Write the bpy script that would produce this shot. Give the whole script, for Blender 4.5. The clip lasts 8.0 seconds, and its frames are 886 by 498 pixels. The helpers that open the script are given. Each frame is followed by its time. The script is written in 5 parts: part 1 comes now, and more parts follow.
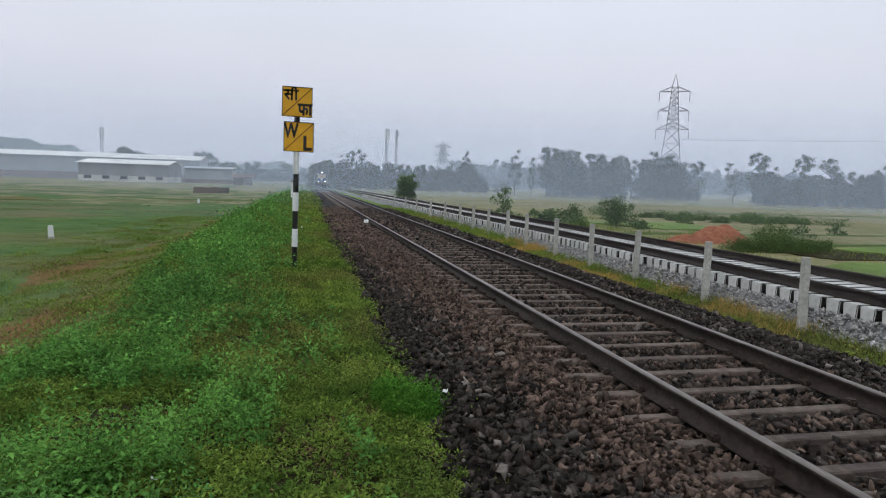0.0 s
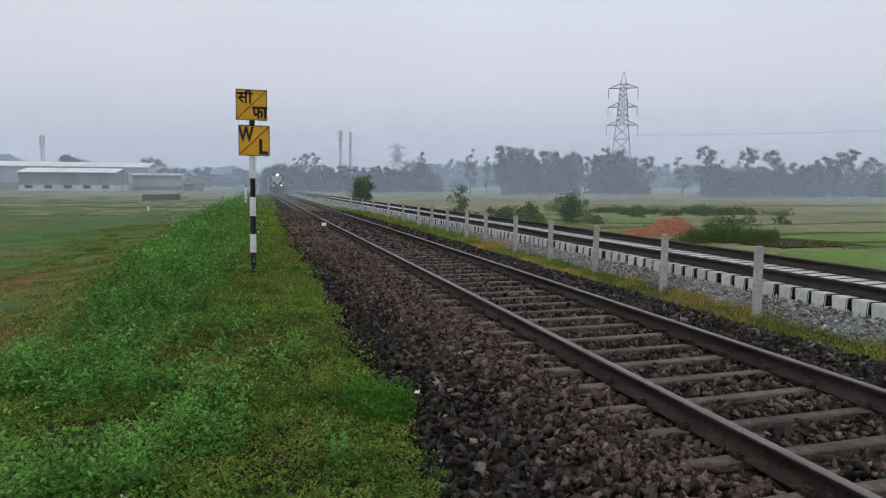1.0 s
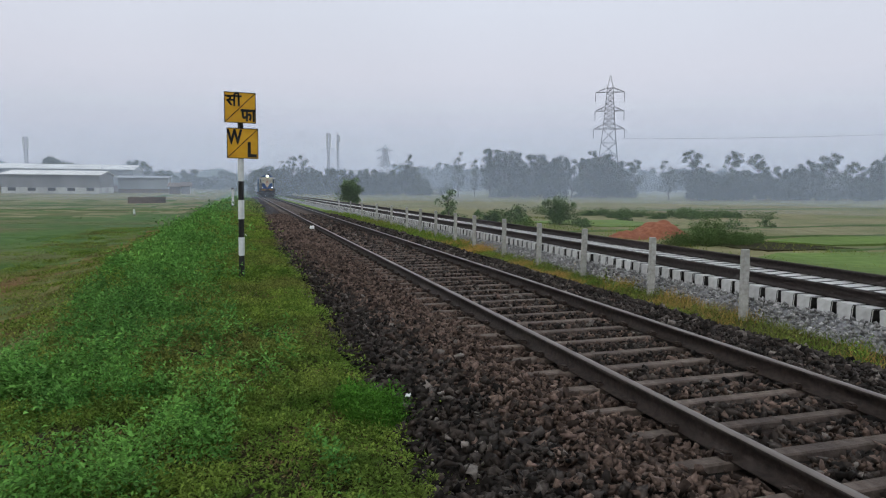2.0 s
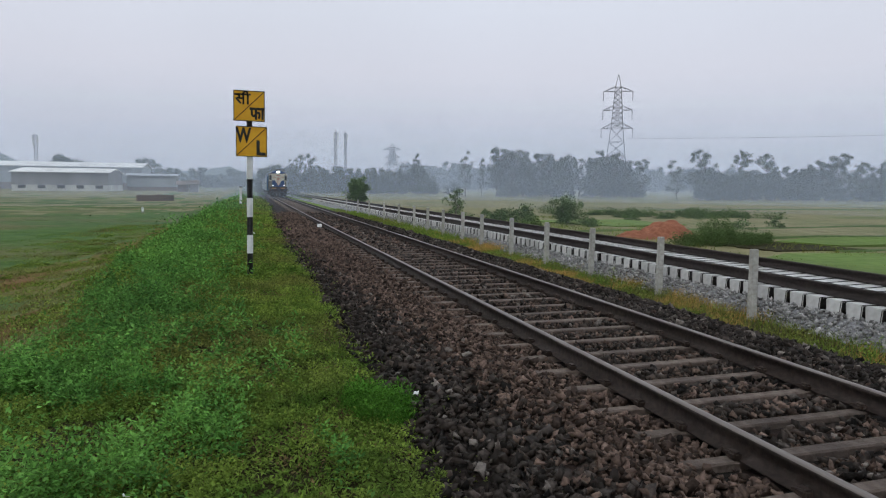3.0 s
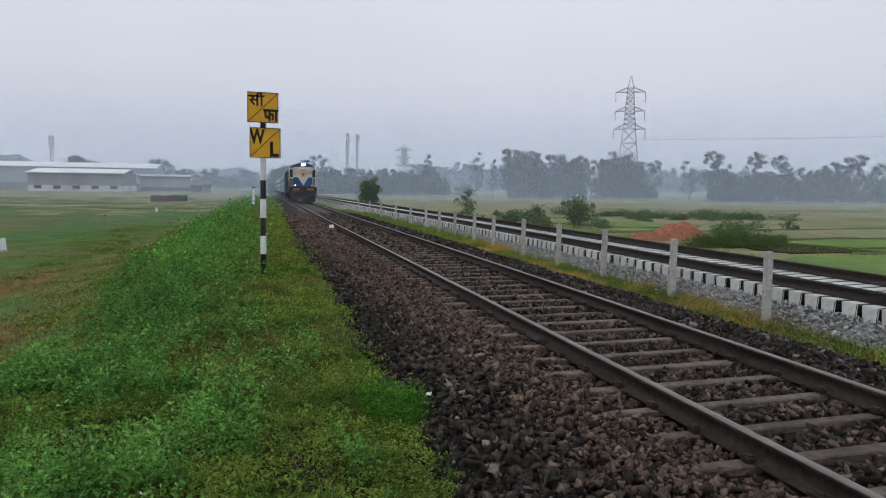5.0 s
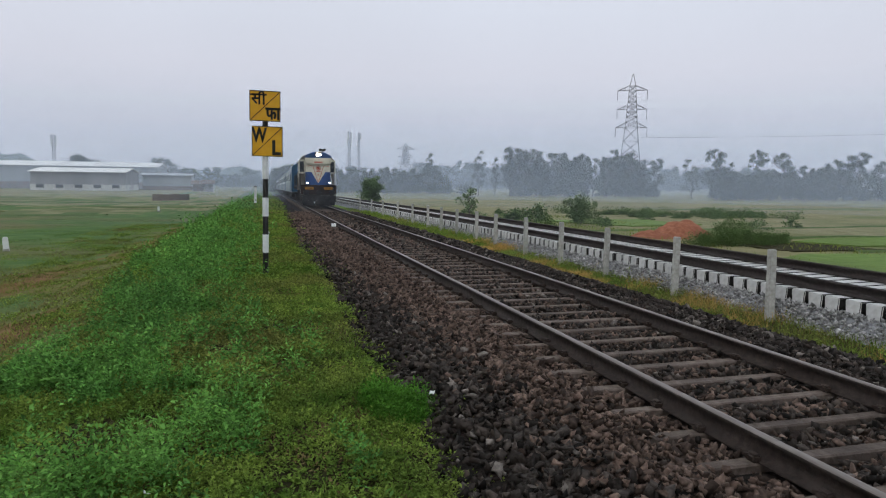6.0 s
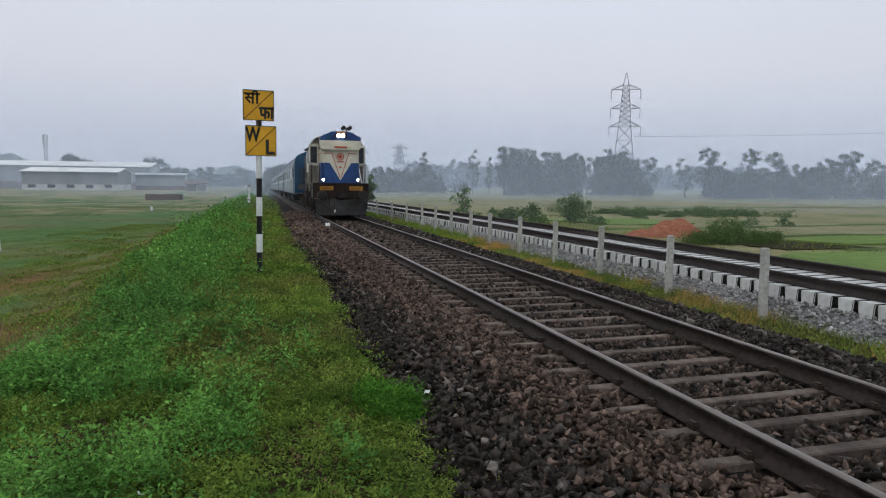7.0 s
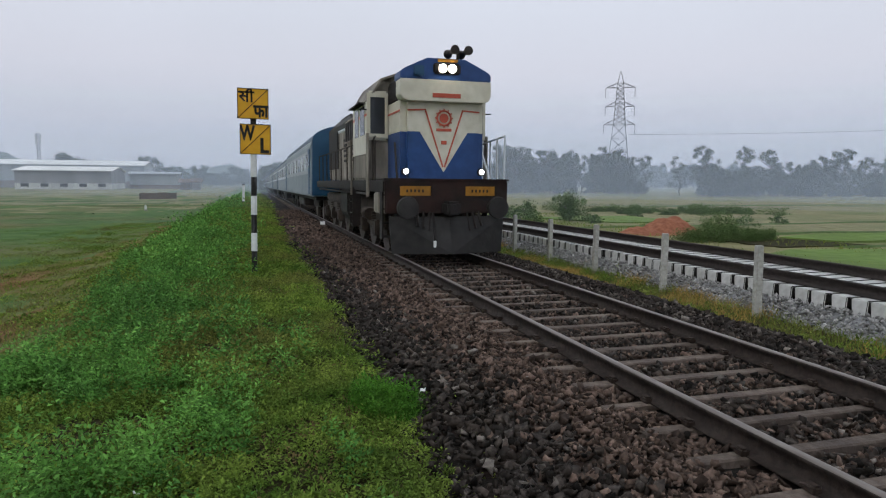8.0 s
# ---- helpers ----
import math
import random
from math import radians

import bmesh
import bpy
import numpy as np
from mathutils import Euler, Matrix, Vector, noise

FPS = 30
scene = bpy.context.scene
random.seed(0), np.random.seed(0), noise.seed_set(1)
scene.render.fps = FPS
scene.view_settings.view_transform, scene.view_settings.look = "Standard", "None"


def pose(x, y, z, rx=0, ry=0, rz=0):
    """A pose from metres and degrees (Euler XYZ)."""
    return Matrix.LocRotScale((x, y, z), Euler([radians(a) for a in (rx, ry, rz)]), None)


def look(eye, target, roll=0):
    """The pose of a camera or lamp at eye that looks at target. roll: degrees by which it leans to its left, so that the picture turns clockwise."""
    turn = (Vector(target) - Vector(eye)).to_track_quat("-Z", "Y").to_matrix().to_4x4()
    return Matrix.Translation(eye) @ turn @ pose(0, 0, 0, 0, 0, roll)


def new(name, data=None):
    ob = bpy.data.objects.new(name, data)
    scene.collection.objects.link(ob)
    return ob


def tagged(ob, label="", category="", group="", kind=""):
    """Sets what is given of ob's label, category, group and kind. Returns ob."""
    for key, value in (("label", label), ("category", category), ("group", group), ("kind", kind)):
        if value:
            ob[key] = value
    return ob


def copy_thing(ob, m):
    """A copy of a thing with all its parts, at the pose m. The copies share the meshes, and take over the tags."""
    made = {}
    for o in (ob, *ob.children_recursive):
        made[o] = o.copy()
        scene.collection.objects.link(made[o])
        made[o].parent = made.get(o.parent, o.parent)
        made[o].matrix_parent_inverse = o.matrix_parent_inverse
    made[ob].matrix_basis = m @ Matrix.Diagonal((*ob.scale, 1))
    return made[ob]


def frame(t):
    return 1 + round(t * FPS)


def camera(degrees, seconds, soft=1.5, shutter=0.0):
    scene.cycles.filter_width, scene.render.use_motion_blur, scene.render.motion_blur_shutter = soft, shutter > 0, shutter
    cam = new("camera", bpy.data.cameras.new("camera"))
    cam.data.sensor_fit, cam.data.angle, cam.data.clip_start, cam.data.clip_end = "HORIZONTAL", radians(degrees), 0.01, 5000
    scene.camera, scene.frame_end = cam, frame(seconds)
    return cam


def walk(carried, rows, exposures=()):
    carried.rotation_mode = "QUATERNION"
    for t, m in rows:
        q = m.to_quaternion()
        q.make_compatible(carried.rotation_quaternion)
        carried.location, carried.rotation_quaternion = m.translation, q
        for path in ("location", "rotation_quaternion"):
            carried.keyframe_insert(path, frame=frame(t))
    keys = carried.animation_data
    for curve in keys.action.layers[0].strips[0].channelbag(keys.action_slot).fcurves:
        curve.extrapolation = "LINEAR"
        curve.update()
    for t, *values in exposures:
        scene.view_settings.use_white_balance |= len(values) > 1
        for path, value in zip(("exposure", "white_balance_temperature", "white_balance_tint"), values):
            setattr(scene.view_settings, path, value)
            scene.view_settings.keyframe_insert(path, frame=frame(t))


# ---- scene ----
cam = camera(68.0, 8.0, soft=1.15)
PATH = [
    (0, (-3.093, -0.048, 1.654), (-2.656, 1.893, 1.45), 1.9),
    (0.5, (-3.117, -0.036, 1.646), (-2.619, 1.891, 1.452), 1.4),
    (1, (-3.172, -0.011, 1.65), (-2.61, 1.898, 1.449), 0.4),
    (1.5, (-3.193, -0.014, 1.656), (-2.592, 1.884, 1.466), 0.5),
    (3, (-3.223, -0.027, 1.65), (-2.645, 1.878, 1.455), 0.7),
    (3.5, (-3.231, -0.036, 1.655), (-2.669, 1.875, 1.47), 0.8),
    (4, (-3.229, -0.035, 1.654), (-2.687, 1.88, 1.462), 0.6),
    (4.5, (-3.235, -0.041, 1.658), (-2.688, 1.873, 1.467), 0.8),
    (6, (-3.252, -0.021, 1.652), (-2.712, 1.895, 1.455), 0.7),
    (6.5, (-3.251, -0.014, 1.653), (-2.704, 1.9, 1.456), 0.7),
    (7, (-3.255, -0.019, 1.651), (-2.698, 1.892, 1.452), 0.6),
    (7.5, (-3.261, -0.021, 1.653), (-2.693, 1.886, 1.459), 0.6),
    (8, (-3.257, -0.02, 1.651), (-2.686, 1.886, 1.447), 0.5),
]
walk(cam, [(t, look(eye, target, roll)) for t, eye, target, roll in PATH], exposures=((0.0, 0.10), (0.4, -0.03), (1.5, 0.0), (8.0, 0.0)))

# ---- light: overcast dawn ----
world = bpy.data.worlds.new("overcast_sky")
scene.world = world
world.use_nodes = True
wt = world.node_tree
wt.nodes.clear()
w_sky = wt.nodes.new("ShaderNodeTexSky")
w_sky.sky_type, w_sky.sun_disc = "NISHITA", False
w_sky.sun_elevation, w_sky.sun_rotation = radians(24), radians(250)
w_sky.dust_density = 4.0
w_coord = wt.nodes.new("ShaderNodeTexCoord")
w_sep = wt.nodes.new("ShaderNodeSeparateXYZ")
w_ramp = wt.nodes.new("ShaderNodeValToRGB")
w_ramp.color_ramp.elements[0].position, w_ramp.color_ramp.elements[0].color = 0.0, (0.615, 0.635, 0.735, 1)
w_ramp.color_ramp.elements[1].position, w_ramp.color_ramp.elements[1].color = 0.42, (0.80, 0.88, 0.985, 1)
w_mid = w_ramp.color_ramp.elements.new(0.16)
w_mid.color = (0.70, 0.72, 0.82, 1)
w_noise = wt.nodes.new("ShaderNodeTexNoise")
w_noise.inputs["Scale"].default_value, w_noise.inputs["Detail"].default_value = 2.2, 3
w_var = wt.nodes.new("ShaderNodeMapRange")
w_var.inputs["To Min"].default_value, w_var.inputs["To Max"].default_value = 0.93, 1.07
w_mul = wt.nodes.new("ShaderNodeVectorMath")
w_mul.operation = "SCALE"
w_bg_sky = wt.nodes.new("ShaderNodeBackground")
w_bg_sky.inputs["Strength"].default_value = 0.05
w_bg_cloud = wt.nodes.new("ShaderNodeBackground")
w_bg_cloud.inputs["Strength"].default_value = 1.0
w_mix = wt.nodes.new("ShaderNodeMixShader")
w_mix.inputs[0].default_value = 0.93
w_out = wt.nodes.new("ShaderNodeOutputWorld")
wt.links.new(w_coord.outputs["Generated"], w_sep.inputs[0])
wt.links.new(w_sep.outputs["Z"], w_ramp.inputs[0])
wt.links.new(w_coord.outputs["Generated"], w_noise.inputs["Vector"])
wt.links.new(w_noise.outputs["Fac"], w_var.inputs["Value"])
wt.links.new(w_ramp.outputs["Color"], w_mul.inputs[0])
wt.links.new(w_var.outputs["Result"], w_mul.inputs["Scale"])
wt.links.new(w_mul.outputs["Vector"], w_bg_cloud.inputs["Color"])
wt.links.new(w_sky.outputs["Color"], w_bg_sky.inputs["Color"])
wt.links.new(w_bg_sky.outputs[0], w_mix.inputs[1])
wt.links.new(w_bg_cloud.outputs[0], w_mix.inputs[2])
wt.links.new(w_mix.outputs[0], w_out.inputs["Surface"])
sun_data = bpy.data.lights.new("sun", "SUN")
sun_data.energy, sun_data.angle, sun_data.color = 0.5, radians(40), (1.0, 0.96, 0.9)
sun = new("sun", sun_data)
sun.matrix_world = look((-40, -40, 60), (0, 0, 0))
scene.view_settings.exposure = 0.0


# ---- materials ----
def material(name, c1, c2, scale=6.0, rough=0.8, metal=0.0, bump=0.2, c3=None, big=0.35, shift=0.0, island=0.0, spec=0.3, stretch=(1, 1, 1), detail=6):
    """Two-scale mottled surface: fine grain between c1 and c2, large stains towards c3, and a relief."""
    m = bpy.data.materials.new(name)
    m.use_nodes = True
    n, l = m.node_tree.nodes, m.node_tree.links
    b = n["Principled BSDF"]
    b.inputs["Roughness"].default_value, b.inputs["Metallic"].default_value = rough, metal
    b.inputs["Specular IOR Level"].default_value = spec
    tc, mp = n.new("ShaderNodeTexCoord"), n.new("ShaderNodeMapping")
    mp.inputs["Scale"].default_value = stretch
    l.new(tc.outputs["Object"], mp.inputs["Vector"])
    fine, large = n.new("ShaderNodeTexNoise"), n.new("ShaderNodeTexNoise")
    fine.inputs["Scale"].default_value, fine.inputs["Detail"].default_value = scale, detail
    large.inputs["Scale"].default_value, large.inputs["Detail"].default_value = scale * 0.13, 4
    l.new(mp.outputs[0], fine.inputs["Vector"])
    l.new(mp.outputs[0], large.inputs["Vector"])
    r1, r2 = n.new("ShaderNodeValToRGB"), n.new("ShaderNodeValToRGB")
    r1.color_ramp.elements[0].position, r1.color_ramp.elements[0].color = 0.33, (*c1, 1)
    r1.color_ramp.elements[1].position, r1.color_ramp.elements[1].color = 0.67, (*c2, 1)
    l.new(fine.outputs["Fac"], r1.inputs[0])
    r2.color_ramp.elements[0].position, r2.color_ramp.elements[0].color = 0.45, (0, 0, 0, 1)
    r2.color_ramp.elements[1].position, r2.color_ramp.elements[1].color = 0.68, (big, big, big, 1)
    l.new(large.outputs["Fac"], r2.inputs[0])
    mx = n.new("ShaderNodeMix")
    mx.data_type = "RGBA"
    l.new(r2.outputs["Color"], mx.inputs["Factor"])
    l.new(r1.outputs["Color"], mx.inputs["A"])
    mx.inputs["B"].default_value = (*(c3 or [0.6 * v for v in c1]), 1)
    col = mx.outputs["Result"]
    for amount, node, out in ((shift, "ShaderNodeObjectInfo", "Random"), (island, "ShaderNodeNewGeometry", "Random Per Island")):
        if amount:
            src, mr, sc = n.new(node), n.new("ShaderNodeMapRange"), n.new("ShaderNodeVectorMath")
            sc.operation = "SCALE"
            mr.inputs["To Min"].default_value, mr.inputs["To Max"].default_value = 1 - amount, 1 + amount
            l.new(src.outputs[out], mr.inputs["Value"])
            l.new(col, sc.inputs[0])
            l.new(mr.outputs["Result"], sc.inputs["Scale"])
            col = sc.outputs["Vector"]
    l.new(col, b.inputs["Base Color"])
    if bump:
        bp = n.new("ShaderNodeBump")
        bp.inputs["Strength"].default_value, bp.inputs["Distance"].default_value = bump, 0.6 / scale
        l.new(fine.outputs["Fac"], bp.inputs["Height"])
        l.new(bp.outputs[0], b.inputs["Normal"])
    return m


def glow(name, colour, strength):
    m = bpy.data.materials.new(name)
    m.use_nodes = True
    b = m.node_tree.nodes["Principled BSDF"]
    b.inputs["Base Color"].default_value = (*colour, 1)
    b.inputs["Emission Color"].default_value = (*colour, 1)
    b.inputs["Emission Strength"].default_value = strength
    return m


def leafy(name, c1, c2, c3, patch=0.5, rough=0.8, trans=0.35, spread=0.35):
    """Foliage: hue by patches of the place, each leaf a little different, some light through the leaf."""
    m = material(name, c1, c2, scale=patch * 3, rough=rough, bump=0, c3=c3, big=0.8, island=spread, spec=0.1, detail=3)
    n, l = m.node_tree.nodes, m.node_tree.links
    b = n["Principled BSDF"]
    src = b.inputs["Base Color"].links[0].from_socket
    tr, mix = n.new("ShaderNodeBsdfTranslucent"), n.new("ShaderNodeMixShader")
    mix.inputs[0].default_value = trans
    l.new(src, tr.inputs["Color"])
    l.new(b.outputs[0], mix.inputs[1])
    l.new(tr.outputs[0], mix.inputs[2])
    l.new(mix.outputs[0], n["Material Output"].inputs["Surface"])
    return m


def mist_material(name, density, top, clear):
    """Thin mist: see-through white droplets, thinning out with height, in drifts and towards the sheds."""
    m = bpy.data.materials.new(name)
    m.use_nodes = True
    n, l = m.node_tree.nodes, m.node_tree.links
    n.clear()
    out, mix, tp = n.new("ShaderNodeOutputMaterial"), n.new("ShaderNodeMixShader"), n.new("ShaderNodeBsdfTransparent")
    half, df, tl = n.new("ShaderNodeAddShader"), n.new("ShaderNodeBsdfDiffuse"), n.new("ShaderNodeBsdfTranslucent")
    for s, way in ((df, 1), (tl, -1)):
        s.inputs["Color"].default_value = (0.51, 0.575, 0.655, 1)
        up = n.new("ShaderNodeCombineXYZ")
        up.inputs["Z"].default_value = way
        l.new(up.outputs[0], s.inputs["Normal"])
    l.new(df.outputs[0], half.inputs[0])
    l.new(tl.outputs[0], half.inputs[1])
    tc, sep, mr, noi = n.new("ShaderNodeTexCoord"), n.new("ShaderNodeSeparateXYZ"), n.new("ShaderNodeMapRange"), n.new("ShaderNodeTexNoise")
    mr.interpolation_type = "SMOOTHSTEP"
    mr.inputs["From Min"].default_value, mr.inputs["From Max"].default_value = 0.0, top
    mr.inputs["To Min"].default_value, mr.inputs["To Max"].default_value = density, 0.003
    noi.inputs["Scale"].default_value, noi.inputs["Detail"].default_value = 0.03, 2
    l.new(tc.outputs["Object"], sep.inputs[0])
    l.new(tc.outputs["Object"], noi.inputs["Vector"])
    l.new(sep.outputs["Z"], mr.inputs["Value"])
    var, mul = n.new("ShaderNodeMapRange"), n.new("ShaderNodeMath")
    var.inputs["To Min"].default_value, var.inputs["To Max"].default_value = 0.85, 1.15
    mul.operation = "MULTIPLY"
    l.new(noi.outputs["Fac"], var.inputs["Value"])
    l.new(mr.outputs["Result"], mul.inputs[0])
    l.new(var.outputs["Result"], mul.inputs[1])
    drift, thin = n.new("ShaderNodeMapRange"), n.new("ShaderNodeMath")
    drift.inputs["From Min"].default_value, drift.inputs["From Max"].default_value = -45.0, 8.0
    drift.inputs["To Min"].default_value, drift.inputs["To Max"].default_value = clear, 1.0
    thin.operation = "MULTIPLY"
    l.new(sep.outputs["X"], drift.inputs["Value"])
    l.new(mul.outputs[0], thin.inputs[0])
    l.new(drift.outputs["Result"], thin.inputs[1])
    l.new(thin.outputs[0], mix.inputs[0])
    l.new(tp.outputs[0], mix.inputs[1])
    l.new(half.outputs[0], mix.inputs[2])
    l.new(mix.outputs[0], out.inputs["Surface"])
    return m


M_FIELD = material("field_grass", (0.046, 0.104, 0.026), (0.095, 0.155, 0.044), scale=1.3, bump=0.5, c3=(0.150, 0.128, 0.060), big=0.85, rough=0.95, spec=0.1, stretch=(0.45, 1, 1))
M_SOIL = material("verge_soil", (0.022, 0.020, 0.008), (0.045, 0.038, 0.016), scale=9, bump=0.6, c3=(0.03, 0.036, 0.012), big=0.8, rough=0.95, spec=0.1)
# old track: dark fines; new track: shade between sleepers put into the colour
M_BED = material("ballast_fines_and_gap_shade", (0.007, 0.006, 0.005), (0.018, 0.014, 0.012), scale=22, bump=1.0, c3=(0.05, 0.03, 0.025), big=0.6, rough=0.95, spec=0.15)
M_STONE = material("dark_ballast_stone", (0.019, 0.0158, 0.014), (0.050, 0.041, 0.036), scale=30, bump=0.3, c3=(0.06, 0.044, 0.036), big=0.6, rough=0.9, island=0.85, spec=0.15)
M_STONE_PALE = material("pale_ballast_stone", (0.10, 0.085, 0.075), (0.20, 0.175, 0.155), scale=30, bump=0.3, rough=0.9, island=0.5, spec=0.15)
M_STONE_RUST = material("rust_dusted_stone", (0.068, 0.047, 0.038), (0.145, 0.100, 0.079), scale=30, bump=0.3, c3=(0.05, 0.032, 0.025), big=0.7, rough=0.92, island=0.75, spec=0.15)
M_GRAVEL_BED = material("new_ballast_fines", (0.17, 0.17, 0.17), (0.33, 0.33, 0.34), scale=22, bump=1.0, rough=0.95, spec=0.15)
M_GRAVEL = material("new_ballast_stone", (0.23, 0.225, 0.22), (0.42, 0.41, 0.395), scale=30, bump=0.3, rough=0.9, island=0.5, spec=0.2)
M_RAIL = material("rusty_rail_web", (0.020, 0.0145, 0.012), (0.050, 0.035, 0.028), scale=18, bump=0.3, rough=0.75, metal=0.2)
M_HEAD = material("worn_rail_head", (0.13, 0.108, 0.095), (0.20, 0.17, 0.15), scale=30, bump=0.05, rough=0.45, metal=0.35, stretch=(1, 0.05, 1))
M_RAIL_NEW = material("brown_rail_steel", (0.022, 0.017, 0.016), (0.045, 0.034, 0.03), scale=18, bump=0.2, rough=0.75, metal=0.1)
M_SLEEPER = material("weathered_sleeper", (0.095, 0.071, 0.058), (0.190, 0.150, 0.123), scale=14, bump=0.5, c3=(0.06, 0.045, 0.04), big=0.8, rough=0.9, shift=0.25)
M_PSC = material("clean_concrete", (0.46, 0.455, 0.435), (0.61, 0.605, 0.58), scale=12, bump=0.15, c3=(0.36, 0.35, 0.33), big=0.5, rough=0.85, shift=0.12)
# near-black sleeper sides: shade in the gaps between sleepers, put into the colour
M_PSC_GAP_SHADE = material("concrete_side_gap_shade", (0.018, 0.017, 0.016), (0.035, 0.033, 0.031), scale=12, bump=0.2, rough=0.9, spec=0.1)
M_POST = material("weathered_concrete", (0.30, 0.29, 0.26), (0.46, 0.45, 0.41), scale=16, bump=0.4, c3=(0.19, 0.19, 0.15), big=0.7, rough=0.9, shift=0.12)
M_CLIP = material("rusty_clip", (0.03, 0.022, 0.02), (0.06, 0.04, 0.03), scale=40, bump=0.2, rough=0.8, metal=0.2)
M_YELLOW = material("yellow_board_paint", (0.66, 0.33, 0.012), (0.74, 0.40, 0.02), scale=9, bump=0.05, c3=(0.52, 0.25, 0.015), big=0.4, rough=0.45)
M_BLACK = material("black_paint", (0.012, 0.012, 0.013), (0.024, 0.023, 0.023), scale=20, bump=0.1, c3=(0.05, 0.045, 0.04), big=0.3, rough=0.5)
M_WHITE = material("white_paint", (0.66, 0.67, 0.66), (0.76, 0.77, 0.76), scale=14, bump=0.08, c3=(0.45, 0.44, 0.40), big=0.45, rough=0.6)
M_TIN = material("grey_sheet_wall", (0.27, 0.265, 0.28), (0.35, 0.345, 0.36), scale=0.8, bump=0.05, c3=(0.14, 0.135, 0.14), big=0.6, rough=0.6, stretch=(3, 3, 0.3))
M_TIN_ROOF = material("pale_sheet_roof", (0.80, 0.79, 0.76), (0.88, 0.87, 0.84), scale=0.6, bump=0.05, c3=(0.5, 0.48, 0.45), big=0.4, rough=0.5, stretch=(2, 0.3, 1))
M_TIN_PALE = material("pale_sheet_wall", (0.33, 0.35, 0.38), (0.42, 0.44, 0.47), scale=0.8, bump=0.05, c3=(0.26, 0.27, 0.29), big=0.6, rough=0.6, stretch=(3, 3, 0.3))
M_PLASTER = material("limewashed_plinth", (0.62, 0.62, 0.60), (0.74, 0.74, 0.72), scale=1.2, bump=0.05, c3=(0.36, 0.35, 0.34), big=0.6, rough=0.85)
M_DARK = material("dark_opening", (0.03, 0.03, 0.033), (0.05, 0.05, 0.055), scale=3, bump=0, rough=0.5)
M_BRICK = material("old_brickwork", (0.16, 0.12, 0.10), (0.25, 0.19, 0.16), scale=4, bump=0.3, c3=(0.10, 0.09, 0.08), big=0.6, rough=0.95, shift=0.2)
M_STEEL = material("galvanised_steel", (0.19, 0.19, 0.20), (0.27, 0.27, 0.28), scale=3, bump=0, rough=0.6, metal=0.3)
M_CABLE = material("aluminium_cable", (0.12, 0.12, 0.13), (0.18, 0.18, 0.19), scale=3, bump=0, rough=0.6)
M_BARK = material("tree_bark", (0.10, 0.085, 0.07), (0.19, 0.165, 0.14), scale=5, bump=0.3, rough=0.95, stretch=(1, 1, 0.2))
M_STRAW = material("dry_bank_turf", (0.078, 0.100, 0.028), (0.145, 0.150, 0.046), scale=3.2, bump=0.8, c3=(0.160, 0.112, 0.034), big=0.9, rough=0.95, spec=0.1)
M_TURF = material("verge_turf", (0.105, 0.185, 0.032), (0.190, 0.265, 0.058), scale=4, bump=0.8, c3=(0.150, 0.150, 0.050), big=0.6, rough=0.95, spec=0.1)
M_BARE = material("bare_brown_earth", (0.120, 0.088, 0.034), (0.185, 0.115, 0.050), scale=3.2, bump=0.8, c3=(0.205, 0.098, 0.045), big=0.8, rough=0.95, spec=0.1)
M_LEAF_FAR = leafy("grey_green_crown", (0.05, 0.066, 0.038), (0.10, 0.12, 0.068), (0.07, 0.088, 0.055), patch=0.15)
M_LEAF_BUSH = leafy("bush_leaves", (0.075, 0.125, 0.042), (0.125, 0.190, 0.065), (0.105, 0.140, 0.058), patch=0.8)
M_WEED = leafy("verge_weed_leaves", (0.078, 0.152, 0.022), (0.250, 0.338, 0.061), (0.200, 0.170, 0.058), patch=0.8, spread=0.5)
M_LUSH = leafy("lush_nettle_leaves", (0.080, 0.210, 0.042), (0.205, 0.415, 0.088), (0.075, 0.180, 0.044), patch=0.7, spread=0.5)
M_BLADE = leafy("grass_blades", (0.115, 0.195, 0.028), (0.22, 0.30, 0.056), (0.25, 0.235, 0.066), patch=0.4, spread=0.4)
M_TUSSOCK = leafy("tussock_green", (0.05, 0.16, 0.016), (0.11, 0.27, 0.034), (0.09, 0.2, 0.025), patch=0.6, spread=0.5)
M_BROWN_WEED = leafy("withered_weed_leaves", (0.115, 0.085, 0.036), (0.240, 0.180, 0.080), (0.150, 0.150, 0.050), patch=0.9, spread=0.6)
M_FIELD_BLADE = leafy("field_blades", (0.075, 0.155, 0.028), (0.14, 0.22, 0.05), (0.16, 0.17, 0.055), patch=0.12, spread=0.4)
M_DRY = leafy("dry_yellow_grass", (0.46, 0.27, 0.085), (0.64, 0.40, 0.13), (0.30, 0.25, 0.08), patch=0.9, spread=0.35)
M_PADDY = material("young_paddy", (0.115, 0.185, 0.042), (0.155, 0.23, 0.06), scale=1.5, bump=0.4, c3=(0.09, 0.12, 0.04), big=0.6, rough=0.9, spec=0.1)
M_MEADOW = material("pale_meadow", (0.175, 0.165, 0.080), (0.245, 0.220, 0.118), scale=0.9, bump=0.4, c3=(0.125, 0.150, 0.060), big=0.8, rough=0.95, spec=0.1)
M_EARTH = material("red_earth", (0.22, 0.085, 0.05), (0.32, 0.135, 0.08), scale=4, bump=0.6, c3=(0.2, 0.075, 0.045), big=0.6, rough=0.95, spec=0.1)
M_HILL = material("wooded_hill", (0.035, 0.055, 0.028), (0.06, 0.08, 0.04), scale=0.03, bump=0.6, rough=0.95, spec=0.1)


